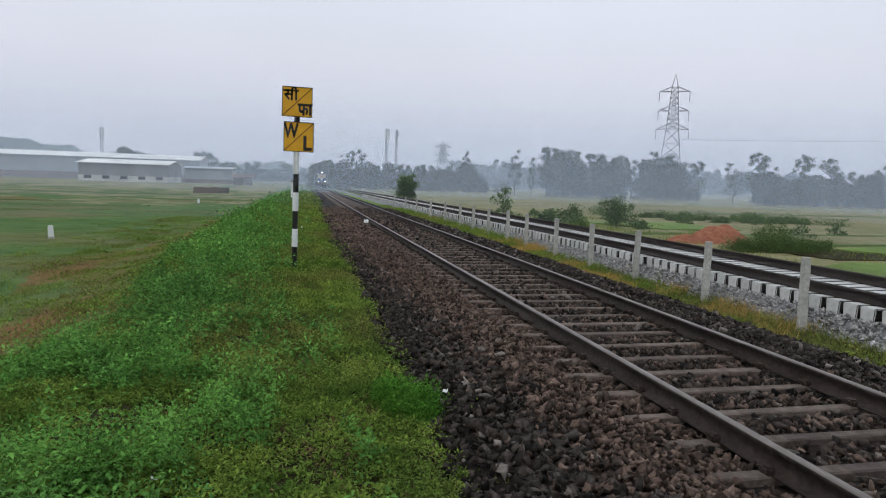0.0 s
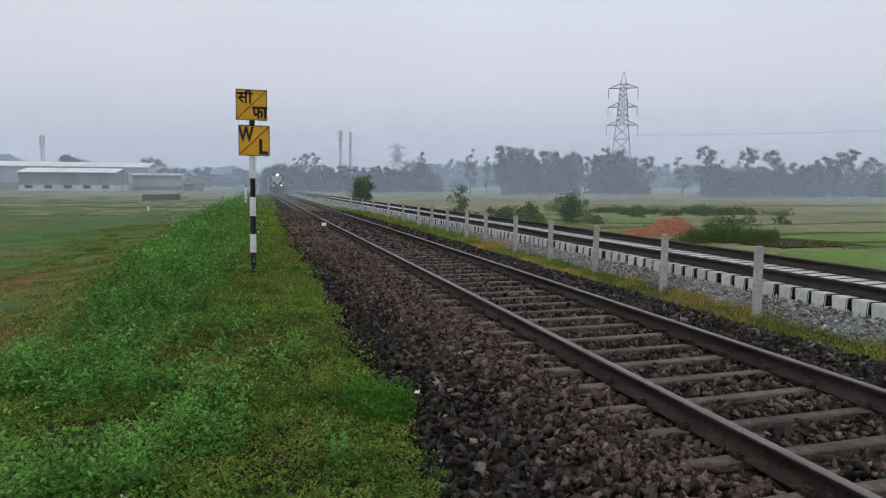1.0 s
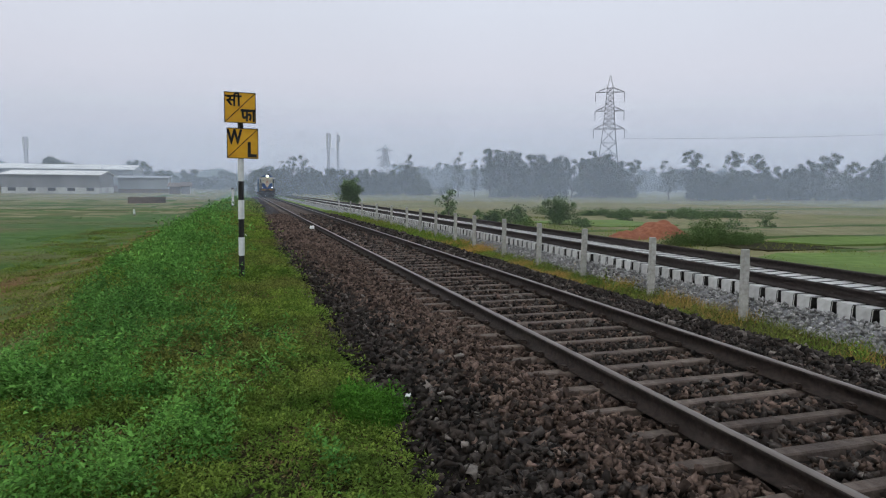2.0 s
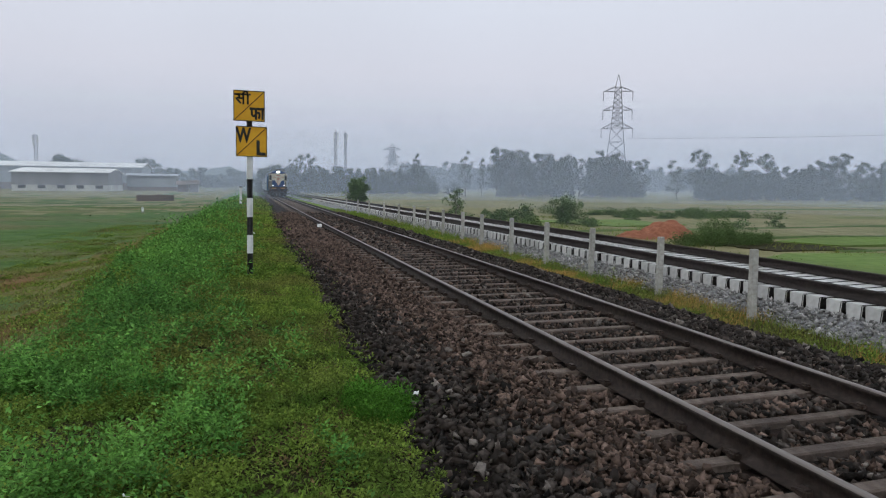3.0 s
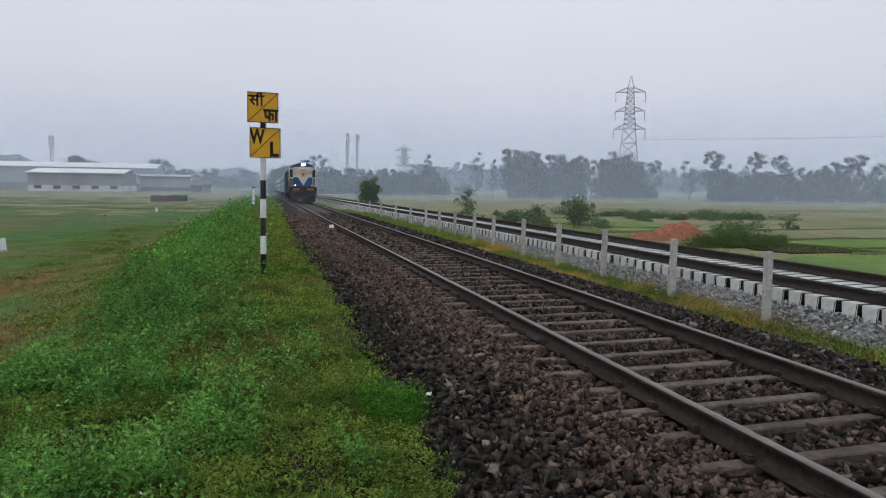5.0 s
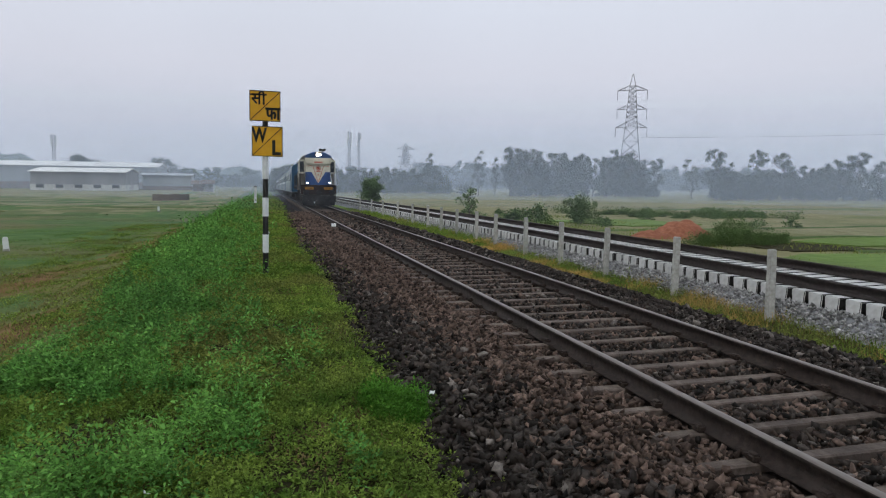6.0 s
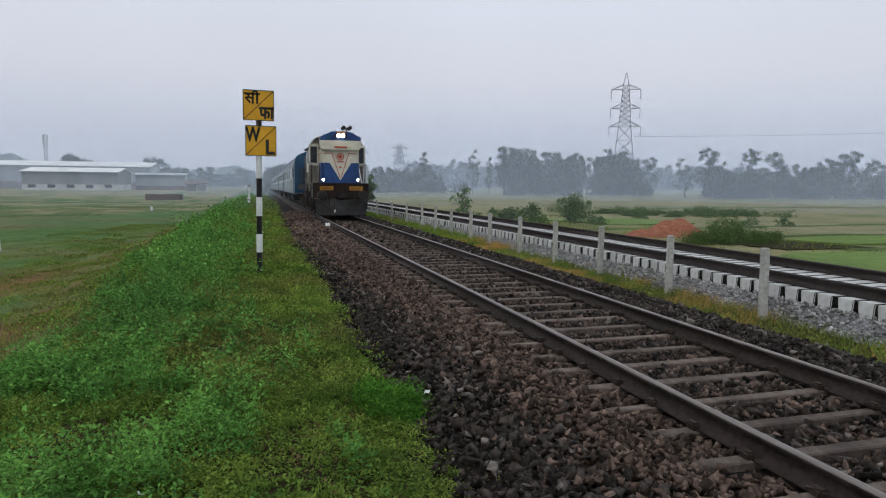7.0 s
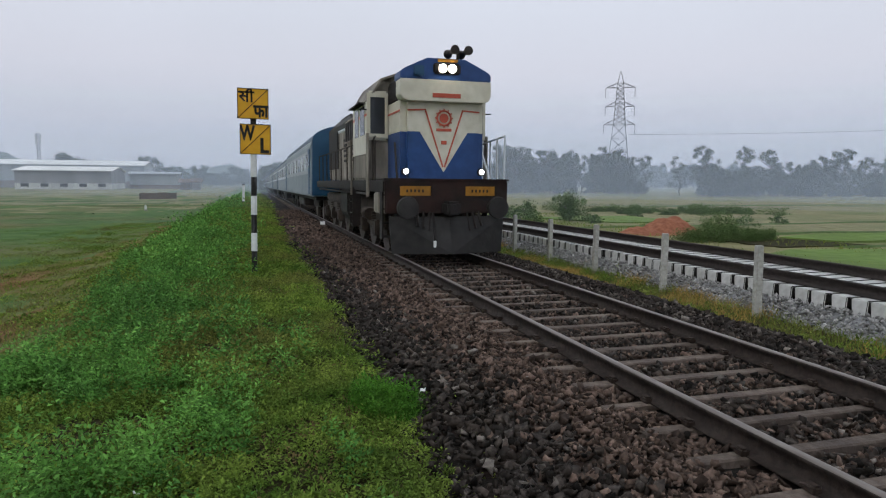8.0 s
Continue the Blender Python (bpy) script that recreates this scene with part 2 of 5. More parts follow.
# ---- mesh helpers ----
def mesh_of(bm, mats, smooth=False):
    me = bpy.data.meshes.new("mesh")
    if smooth:
        for f in bm.faces:
            f.smooth = True
    bm.to_mesh(me)
    bm.free()
    for m in mats if isinstance(mats, (list, tuple)) else [mats]:
        me.materials.append(m)
    return me


def part(name, bm, mat, parent=None, label="", smooth=False):
    ob = new(name, mesh_of(bm, mat, smooth))
    ob.parent = parent
    if label:
        tagged(ob, label)
    return ob


def shared(name, me, parent, x=0, y=0, z=0, rz=0):
    """A further piece on the same mesh data."""
    ob = new(name, me)
    ob.parent = parent
    ob.matrix_basis = pose(x, y, z, 0, 0, rz)
    return ob


def thing(name, label, category, group="", kind="", at=None):
    ob = tagged(new(name), label, category, group, kind)
    if at is not None:
        ob.matrix_basis = at
    return ob


def box(x0, x1, y0, y1, z0, z1, bevel=0.0, bm=None):
    bm = bm or bmesh.new()
    made = bmesh.ops.create_cube(bm, size=1)["verts"]
    for v in made:
        v.co = Vector(((x0 + x1) / 2 + v.co.x * (x1 - x0), (y0 + y1) / 2 + v.co.y * (y1 - y0), (z0 + z1) / 2 + v.co.z * (z1 - z0)))
    if bevel:
        edges = list({e for v in made for e in v.link_edges})
        bmesh.ops.bevel(bm, geom=edges, offset=bevel, segments=2, affect="EDGES")
    return bm


def tube(a, b, r0, r1=None, sides=8, bm=None):
    """A tapered round bar from a to b."""
    bm = bm or bmesh.new()
    a, b = Vector(a), Vector(b)
    d = b - a
    m = Matrix.Translation((a + b) / 2) @ d.to_track_quat("Z", "Y").to_matrix().to_4x4()
    bmesh.ops.create_cone(bm, cap_ends=True, segments=sides, radius1=r0, radius2=r0 if r1 is None else r1, depth=d.length, matrix=m)
    return bm


def prism(outline, y0, y1, bm=None, bevel=0.0):
    """An outline of (x, z) points, counter-clockwise as seen from -y, drawn out from y0 to y1."""
    bm = bm or bmesh.new()
    a = [bm.verts.new((x, y0, z)) for x, z in outline]
    b = [bm.verts.new((x, y1, z)) for x, z in outline]
    n = len(a)
    fs = [bm.faces.new(a), bm.faces.new(b[::-1])]
    fs += [bm.faces.new((a[(i + 1) % n], a[i], b[i], b[(i + 1) % n])) for i in range(n)]
    bmesh.ops.recalc_face_normals(bm, faces=fs)
    if bevel:
        bmesh.ops.bevel(bm, geom=list({e for f in fs for e in f.edges}), offset=bevel, segments=2, affect="EDGES")
    return bm


def soup(name, verts, faces, mats, label="", category="", kind="stuff", smooth=False):
    """One object out of very many small pieces."""
    me = bpy.data.meshes.new(name)
    nv, nf, k = len(verts), len(faces), faces.shape[1]
    me.vertices.add(nv)
    me.vertices.foreach_set("co", np.asarray(verts, np.float32).ravel())
    me.loops.add(nf * k)
    me.loops.foreach_set("vertex_index", np.asarray(faces, np.int32).ravel())
    me.polygons.add(nf)
    me.polygons.foreach_set("loop_start", np.arange(nf, dtype=np.int32) * k)
    me.update(calc_edges=True)
    me.validate()
    for m in mats if isinstance(mats, (list, tuple)) else [mats]:
        me.materials.append(m)
    ob = new(name, me)
    return tagged(ob, label, category, "", kind) if label else ob


# ---- lie of the land: the line runs along +y, railhead at z = 0 ----
FIELD = -1.4


def ease(y, start=12):
    d = np.clip(np.asarray(y, float) - start, 0, None)
    return np.where(d < 24, d * d / 48, d - 12)


def bend(y):
    """How far the line swings to the right at y."""
    return 0.0150 * ease(y)


def fall(y):
    """How far the line drops at y."""
    return -0.0078 * np.minimum(ease(y, 7), 165)


PROFILE_U = np.array([-4000, -60, -14, -9.8, -7.6, -5.95, -5.4, -4.6, -3.2, -2.3, -1.9, -1.0, -0.5, 2.3, 3.3, 3.9, 4.45, 4.8, 7.4, 8.0, 10.2, 14, 60, 4000])
PROFILE_Z = np.array([FIELD, FIELD, FIELD, FIELD, -1.12, -0.56, -0.34, -0.24, -0.24, -0.27, -0.34, -0.34, -0.34, -0.34, -0.42, -0.40, -0.36, -0.2, -0.2, -0.3, FIELD, FIELD, FIELD, FIELD])


def crest(u, y):
    """Offset from the line with the bank's outer edge, which swings out further along, drawn straight."""
    wide = np.interp(y, [3, 6, 14, 20, 40], [-0.1, 0.05, 0.05, 0.45, 0.45]) + 0.16 * np.sin(y * 0.8) * np.sin(y * 0.37 + 1)
    return u + wide * np.clip((-4.2 - u) / 1.1, 0, 1)


def land(x, y):
    """Height of the ground."""
    x, y = np.asarray(x, float), np.asarray(y, float)
    u = crest(x - bend(y), y)
    return np.maximum(np.interp(u, PROFILE_U, PROFILE_Z) + fall(y), FIELD)


# ---- ground ----
def build_ground():
    us = np.unique(np.concatenate([PROFILE_U, np.linspace(-14, 14, 113), np.linspace(-60, 60, 41), [-2500, -1200, -600, -300, -150, 150, 300, 600, 1200, 2500]]))
    ys = np.unique(np.concatenate([np.linspace(-12, 40, 131), np.linspace(40, 120, 41), np.linspace(120, 400, 29), [-3500, -1000, -300, -80, -30, 600, 900, 1400, 2200, 4000]]))
    uu, yy = np.meshgrid(us, ys)
    xx = uu + bend(np.clip(yy, None, 400))
    zz = land(xx, np.clip(yy, None, 400))
    lumps = np.array([noise.noise(Vector((a * 0.9, b * 0.9, 0))) + 0.5 * noise.noise(Vector((a * 2.6, b * 2.6, 3))) for a, b in zip(xx.ravel(), yy.ravel())]).reshape(xx.shape)
    soft = ((uu < -2.4) & (uu > -40)) | ((uu > 9) & (uu < 60))
    zz = zz + np.where(soft, lumps * np.interp(np.abs(uu + 4), [0, 3, 12], [0.025, 0.05, 0.07]), 0)
    nx = len(us)
    idx = np.arange(len(us) * len(ys)).reshape(len(ys), nx)
    quads = np.stack([idx[:-1, :-1], idx[:-1, 1:], idx[1:, 1:], idx[1:, :-1]], -1).reshape(-1, 4)
    ob = soup("ground", np.stack([xx, yy, zz], -1).reshape(-1, 3), quads, [M_FIELD, M_SOIL, M_MEADOW, M_STRAW, M_BARE, M_TURF], "green and brown fields with a raised grassy verge", "ground", "structure")
    ym = (yy[:-1, :-1] + yy[1:, 1:]).ravel() / 2
    um = (uu[:-1, :-1] + uu[1:, 1:]).ravel() / 2
    wob = np.array([noise.noise(Vector((a * 0.35, b * 0.22, 7))) + 0.5 * noise.noise(Vector((a * 1.1, b * 0.8, 2))) for a, b in zip(um, ym)])
    cm = crest(um, ym)
    verge, meadow = (cm > -5.75) & (um < 4.6) & (ym < 150), (um > 9.5) | ((um < -9) & (ym > 64 + 5 * wob) & (wob > np.interp(ym, [64, 110, 160], [0.12, -0.05, -0.4])))
    dry = (cm < -5.75) & (um > -9.9 - 3.5 * wob + 0.035 * ym) & (ym < 56)
    bare = dry & (((um + 8.4 + 0.4 * wob) / 0.9) ** 2 + ((ym - 43) / 6) ** 2 < 1) | dry & (um < -6.6) & (ym < 24) & (wob > 0.22)
    ob.data.polygons.foreach_set("material_index", np.where(verge, np.where(ym > 12 + 3 * wob, 5, 1), np.where(meadow, 2, np.where(bare, 4, np.where(dry, 3, 0)))).astype(np.int32))
    ob.data.polygons.foreach_set("use_smooth", np.ones(len(quads), bool))
    return ob


build_ground()


def strip(name, outline, y0, y1, mat, label, category, step=1.0, rough=0.0, close=False):
    """A cross-section of (u, z) points laid along the line."""
    ys = np.unique(np.concatenate([np.arange(y0, min(y1, 60), step), np.linspace(min(y1, 60), y1, 60)]))
    o = np.array(outline)
    k = len(o)
    v = np.stack([o[None, :, 0] + bend(ys)[:, None], np.repeat(ys[:, None], k, 1), o[None, :, 1] + fall(ys)[:, None]], -1)
    if rough:
        j = np.array([noise.noise(Vector(p * 3)) for p in v.reshape(-1, 3)]).reshape(v.shape[:2])
        v[:, :, 2] += rough * j
    idx = np.arange(len(ys) * k).reshape(len(ys), k)
    if close:
        idx = np.concatenate([idx, idx[:, :1]], 1)
    q = np.stack([idx[:-1, :-1], idx[:-1, 1:], idx[1:, 1:], idx[1:, :-1]], -1).reshape(-1, 4)
    return soup(name, v.reshape(-1, 3), q, mat, label, category, "structure")


strip("ballast_bed", [(-2.2, -0.36), (-1.9, -0.30), (-1.45, -0.24), (-0.95, -0.20), (-0.5, -0.225), (-0.2, -0.235), (0.9, -0.235), (1.95, -0.235), (2.3, -0.225), (2.8, -0.22), (3.3, -0.33), (3.95, -0.47)], -10, 300, M_BED,
      "dark brown stone ballast bed under the old track", "ballast bed", step=0.25, rough=0.03)
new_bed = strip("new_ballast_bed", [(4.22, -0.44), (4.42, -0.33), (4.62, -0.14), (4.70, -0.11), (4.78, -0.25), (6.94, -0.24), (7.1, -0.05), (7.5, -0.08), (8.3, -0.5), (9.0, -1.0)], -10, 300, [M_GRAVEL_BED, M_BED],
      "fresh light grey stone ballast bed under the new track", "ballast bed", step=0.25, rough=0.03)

# the trough between the shoulders is near-black: sleeper-gap shade put into its colour
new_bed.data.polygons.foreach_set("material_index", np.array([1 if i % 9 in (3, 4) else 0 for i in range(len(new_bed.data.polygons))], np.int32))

# ---- tracks ----
RAIL = [(-0.075, -0.172), (0.075, -0.172), (0.075, -0.16), (0.012, -0.145), (0.009, -0.048), (0.035, -0.038), (0.036, -0.008), (0.026, 0.0), (-0.026, 0.0), (-0.036, -0.008), (-0.035, -0.038), (-0.009, -0.048), (-0.012, -0.145), (-0.075, -0.16)]
GAUGE = 1.743


def build_rail(track, u, z, head, web):
    ob = strip("rail", [(u + a, z + b) for a, b in RAIL], -10, 300, [web, head], "", "", step=1.0, close=True)
    n = len(RAIL)
    ob.data.polygons.foreach_set("material_index", np.array([1 if i % n in (6, 7, 8) else 0 for i in range(len(ob.data.polygons))], np.int32))
    ob.parent = track
    return ob


old_track = thing("railway_track", "old broad-gauge track with worn shiny rails on weathered sleepers", "railway track", kind="structure")
new_track = thing("railway_track", "new unused track with dark rails on close white concrete sleepers", "railway track", kind="structure")
NEW_U, NEW_Z = 5.86, 0.28
for u in (0.0, GAUGE):
    build_rail(old_track, u, 0.0, M_HEAD, M_RAIL)
for u in (NEW_U - GAUGE / 2, NEW_U + GAUGE / 2):
    build_rail(new_track, u, NEW_Z, M_RAIL_NEW, M_RAIL_NEW)


def build_sleepers():
    meshes = []
    for k in range(4):
        bm = prism([(-1.375, -0.36), (1.375, -0.36), (1.36, -0.172), (-1.36, -0.172)], -0.058, 0.058)
        for v in bm.verts:
            v.co += Vector((random.uniform(-0.02, 0.02), random.uniform(-0.012, 0.012), random.uniform(-0.008, 0.004)))
        bmesh.ops.bevel(bm, geom=bm.edges[:], offset=0.012, segments=1, affect="EDGES")
        meshes.append(mesh_of(bm, M_SLEEPER))
    bm = bmesh.new()
    for u in (-GAUGE / 2, GAUGE / 2):
        for s in (-1, 1):
            box(u + s * 0.085 - 0.035, u + s * 0.085 + 0.035, -0.05, 0.05, -0.175, -0.115, 0.015, bm)
            tube((u + s * 0.06, -0.04, -0.13), (u + s * 0.13, 0.05, -0.13), 0.012, sides=6, bm=bm)
    clips = mesh_of(bm, M_CLIP)
    for i in range(285):
        y = 3.50 + 0.558 * (i - 20)
        a = random.uniform(-0.6, 0.6)
        s = shared("sleeper", meshes[i % 4], old_track, 0.8715 + float(bend(y)) + random.uniform(-0.03, 0.03), y + random.uniform(-0.015, 0.015), float(fall(y)), a)
        if y < 40:
            shared("rail_clip", clips, s)
    bm = prism([(-1.17, -0.12), (1.17, -0.12), (1.17, 0.16), (0.5, 0.14), (-0.5, 0.14), (-1.17, 0.16)], -0.5, 0.5)
    for v in bm.verts:
        half = 0.133 if v.co.z > 0.1 else 0.108
        v.co.y = half * (1 if v.co.y > 0 else -1)
    bmesh.ops.bevel(bm, geom=bm.edges[:], offset=0.014, segments=2, affect="EDGES")
    me = mesh_of(bm, [M_PSC, M_PSC_GAP_SHADE])
    # faces towards the neighbouring sleepers take the painted gap shade
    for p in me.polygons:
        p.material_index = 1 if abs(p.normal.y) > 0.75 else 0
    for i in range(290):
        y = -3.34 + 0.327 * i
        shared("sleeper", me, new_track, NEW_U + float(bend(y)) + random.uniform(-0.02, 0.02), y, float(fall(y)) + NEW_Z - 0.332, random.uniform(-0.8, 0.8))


build_sleepers()


# ---- sign post ----
def letters(text, size, mat, parent, x, z, y, name="lettering", wide=1.0, bold=0.012):
    cu = bpy.data.curves.new("text", "FONT")
    cu.body, cu.size, cu.extrude, cu.offset = text, size, 0.002, bold
    cu.align_x = "CENTER"
    tmp = new("text", cu)
    bpy.context.view_layer.update()
    me = bpy.data.meshes.new_from_object(tmp.evaluated_get(bpy.context.evaluated_depsgraph_get()))
    bpy.data.objects.remove(tmp)
    me.materials.clear()
    me.materials.append(mat)
    me.transform(Matrix.Diagonal((wide, 1, 1, 1)))
    ob = new(name, me)
    ob.parent = parent
    ob.matrix_basis = pose(x, y, z, 90, 0, 0)
    return ob


def stroke(pts, w, mat, parent, y, name="lettering"):
    """A painted line through (x, z) points."""
    bm = bmesh.new()
    for (x0, z0), (x1, z1) in zip(pts[:-1], pts[1:]):
        d = Vector((x1 - x0, 0, z1 - z0))
        s = Vector((-d.z, 0, d.x)).normalized() * w / 2
        e = d.normalized() * w * 0.3
        p0, p1 = Vector((x0, y, z0)) - e, Vector((x1, y, z1)) + e
        q = [p0 + s, p0 - s, p1 - s, p1 + s]
        a = [bm.verts.new(v) for v in q]
        b = [bm.verts.new(v + Vector((0, 0.003, 0))) for v in q]
        bm.faces.new(a), bm.faces.new(b[::-1])
        for i in range(4):
            bm.faces.new((a[i], b[i], b[(i + 1) % 4], a[(i + 1) % 4]))
    bmesh.ops.recalc_face_normals(bm, faces=bm.faces[:])
    return part(name, bm, mat, parent)


def build_sign():
    sx, sy, sz = -3.126, 13.49, float(land(-3.126, 13.49))
    sign = thing("whistle_board", "yellow whistle board with black letters on a striped post", "railway sign", at=pose(sx, sy, sz, 0, 0.6, 0))
    top = 3.63
    pole = part("pole", tube((0, 0, -0.3), (0, 0, top - 0.02), 0.055, sides=16), M_BLACK, sign, "black steel pole", smooth=False)
    for z0, z1 in ((0.50, 0.86), (1.22, 1.59), (1.96, 2.40)):
        part("painted_band", tube((0, 0, z0), (0, 0, z1), 0.0585, sides=16), M_WHITE, pole, "white painted band")
    for cx, cz, kind in ((-0.005, 3.368, "hindi"), (0.037, 2.688, "latin")):
        half = 0.292
        z0 = cz
        board = part("board", box(cx - half, cx + half, -0.075, -0.06, z0 - half, z0 + half, 0.002), M_YELLOW, sign)
        for a, b, c, d in ((-half, half, half - 0.014, half), (-half, half, -half, -half + 0.014), (-half, -half + 0.014, -half, half), (half - 0.014, half, -half, half)):
            part("border", box(cx + a, cx + b, -0.081, -0.0755, z0 + c, z0 + d), M_BLACK, board)
        stroke([(cx - half + 0.02, z0 - half + 0.02), (cx + half - 0.02, z0 + half - 0.02)], 0.014, M_BLACK, board, -0.079, "diagonal_line")
        for zz in (z0 - 0.15, z0 + 0.15):
            part("bracket", box(-0.09, 0.09, -0.06, 0.07, zz - 0.02, zz + 0.02), M_BLACK, board)
        if kind == "latin":
            letters("W", 0.385, M_BLACK, board, cx - 0.15, z0 - 0.01, -0.079, wide=0.66, bold=0.014)
            letters("L", 0.39, M_BLACK, board, cx + 0.165, z0 - 0.25, -0.079, wide=0.92, bold=0.014)
        else:
            ox, oz, w, h = cx - 0.262, z0 + 0.035, 0.27, 0.18
            for line in (((0, 1), (1.05, 1)), ((0.1, 0.98), (0.3, 0.9), (0.3, 0.66), (0.1, 0.55), (0.38, 0.08)), ((0.28, 0.58), (0.58, 0.58)), ((0.58, 1), (0.58, 0)),
                         ((0.88, 0), (0.88, 1), (0.84, 1.27), (0.68, 1.33), (0.56, 1.08))):
                stroke([(ox + a * w, oz + c * h) for a, c in line], 0.036, M_BLACK, board, -0.079)
            letters("फा", 0.33, M_BLACK, board, cx + 0.15, z0 - 0.245, -0.079, wide=0.78, bold=0.013)


build_sign()


# ---- fence posts ----
def build_posts():
    first = None
    rows = (8.15, 10.54, 13.1, 15.4, 17.75, 20.3, 22.3, 24.8, 27.2, 29.6, 33.0, 37.0, 42.0, 47.0, 53.0)
    for i, y in enumerate(rows):
        x = 4.25 + float(bend(y))
        at = pose(x, y, float(land(x, y)) - 0.05, random.uniform(-1.3, 1.3), random.uniform(-1.2, 1.2), random.uniform(-6, 6))
        if first is None:
            bm = box(-0.055, 0.055, -0.05, 0.05, -0.25, 1.15)
            bmesh.ops.subdivide_edges(bm, edges=[e for e in bm.edges if abs(e.verts[0].co.z - e.verts[1].co.z) > 0.5], cuts=8)
            for v in bm.verts:
                t = (v.co.z + 0.25) / 1.4
                v.co.x *= 1.06 - 0.14 * t
                v.co.y *= 1.06 - 0.14 * t
                v.co += Vector((random.uniform(-1, 1), random.uniform(-1, 1), 0.6 * random.uniform(-1, 1))) * 0.004
            bmesh.ops.bevel(bm, geom=bm.edges[:], offset=0.007, segments=1, affect="EDGES")
            first = tagged(new("fence_post", mesh_of(bm, M_POST)), "grey weathered concrete fence post standing in the grass", "fence post", "fence posts between the tracks")
            first.matrix_basis = at
        else:
            copy_thing(first, at)


build_posts()


def build_markers():
    for x, y, h in ((-13.48, 31.4, 0.62), (-12.63, 69.5, 0.55)):
        st = thing("boundary_stone", "white painted boundary stone with a dark foot standing in the field", "marker stone", "boundary stones", at=pose(x, y, float(land(x, y)), 2, -2, 12))
        bm = prism([(-0.11, 0.1), (0.11, 0.1), (0.1, h - 0.05), (0.05, h), (-0.05, h), (-0.1, h - 0.05)], -0.07, 0.07, bevel=0.012)
        part("stone", bm, M_WHITE, st)
        part("foot", box(-0.125, 0.125, -0.085, 0.085, -0.2, 0.12, 0.01), M_POST, st)
    x, y = -3.5, 62.0
    mp = thing("marker_post", "slim white trackside post with a black foot", "marker post", at=pose(x, y, float(land(x, y)), 0, 1, 0))
    part("post", box(-0.11, 0.11, -0.06, 0.06, 0.3, 1.75, 0.01), M_WHITE, mp)
    part("foot", box(-0.115, 0.115, -0.065, 0.065, -0.2, 0.32, 0.005), M_BLACK, mp)
    part("cap", box(-0.13, 0.13, -0.08, 0.08, 1.75, 1.85, 0.01), M_BLACK, mp)


build_markers()


# ---- sheds ----
def shed(name, label, x0, x1, y0, y1, eave, ridge, wall, roof, plinth=0.0, windows=0, seams=0, base=FIELD, dark_strip=0.0):
    s = thing(name, label, "shed", at=pose(0, 0, base))
    ym = (y0 + y1) / 2
    e, r = eave - base, ridge - base
    out = [(y0, plinth), (y1, plinth), (y1, e), (ym, r), (y0, e)]
    bm = bmesh.new()
    a, b = [bm.verts.new((x0, y, z)) for y, z in out], [bm.verts.new((x1, y, z)) for y, z in out]
    bm.faces.new(a), bm.faces.new(b[::-1])
    for i in range(5):
        bm.faces.new((a[i], b[i], b[(i + 1) % 5], a[(i + 1) % 5]))
    bmesh.ops.recalc_face_normals(bm, faces=bm.faces[:])
    body = part("wall", bm, wall, s)
    for i in range(seams):
        x = x0 + (x1 - x0) * (i + 0.5) / seams
        part("seam", box(x - 0.05, x + 0.05, y0 - 0.06, y0 - 0.005, plinth, e), wall, body)
    if plinth:
        part("plinth", box(x0 - 0.06, x1 + 0.06, y0 - 0.06, y1 + 0.06, -0.3, plinth), M_PLASTER, s, "limewashed plinth wall")
    if dark_strip:
        part("brick_base", box(x0 - 0.08, x1 + 0.08, y0 - 0.08, y1 + 0.08, -0.3, dark_strip), M_BRICK, s, "unplastered brick base")
    for k, (ya, za, yb, zb) in enumerate(((y0 - 0.6, e - 0.6 * (r - e) / (ym - y0), ym, r), (ym, r, y1 + 0.6, e - 0.6 * (r - e) / (ym - y0)))):
        bm = bmesh.new()
        low = [bm.verts.new(p) for p in ((x0 - 0.5, ya, za + 0.02), (x1 + 0.5, ya, za + 0.02), (x1 + 0.5, yb, zb + 0.02), (x0 - 0.5, yb, zb + 0.02))]
        high = [bm.verts.new(v.co + Vector((0, 0, 0.14))) for v in low]
        bm.faces.new(low), bm.faces.new(high)
        for i in range(4):
            bm.faces.new((low[i], low[(i + 1) % 4], high[(i + 1) % 4], high[i]))
        bmesh.ops.recalc_face_normals(bm, faces=bm.faces[:])
        part("roof", bm, roof, s)
    for i in range(windows):
        x = x0 + (x1 - x0) * (i + 0.5) / windows
        w = part("window", box(x - 0.95, x + 0.95, y0 - 0.1, y0 - 0.065, plinth - 0.95, plinth - 0.1), M_DARK, s, "dark window opening")
        part("frame", box(x - 1.02, x + 1.02, y0 - 0.12, y0 - 0.06, plinth - 0.1, plinth - 0.02), M_TIN, w)
    return s


shed("factory_shed", "long grey sheet-metal shed with a pale roof and low windows", -63.4, -39.6, 205, 227, 3.75, 5.0, M_TIN, M_TIN_ROOF, plinth=1.7, windows=5, seams=14)
shed("factory_shed", "very long pale-roofed factory hall behind the smaller shed", -130, -37, 250, 274, 6.2, 7.9, M_TIN_PALE, M_TIN_ROOF, plinth=0.0, seams=20, dark_strip=2.2)
shed("storage_shed", "low pale storage building with a brick base", -38.6, -24.0, 229, 238, 3.3, 3.9, M_TIN_PALE, M_TIN_PALE, seams=6, dark_strip=1.25)
shed("hut", "small hut with a sloping dark roof", -21.6, -18.8, 206, 209, 0.9, 1.7, M_BRICK, M_BRICK, seams=0)
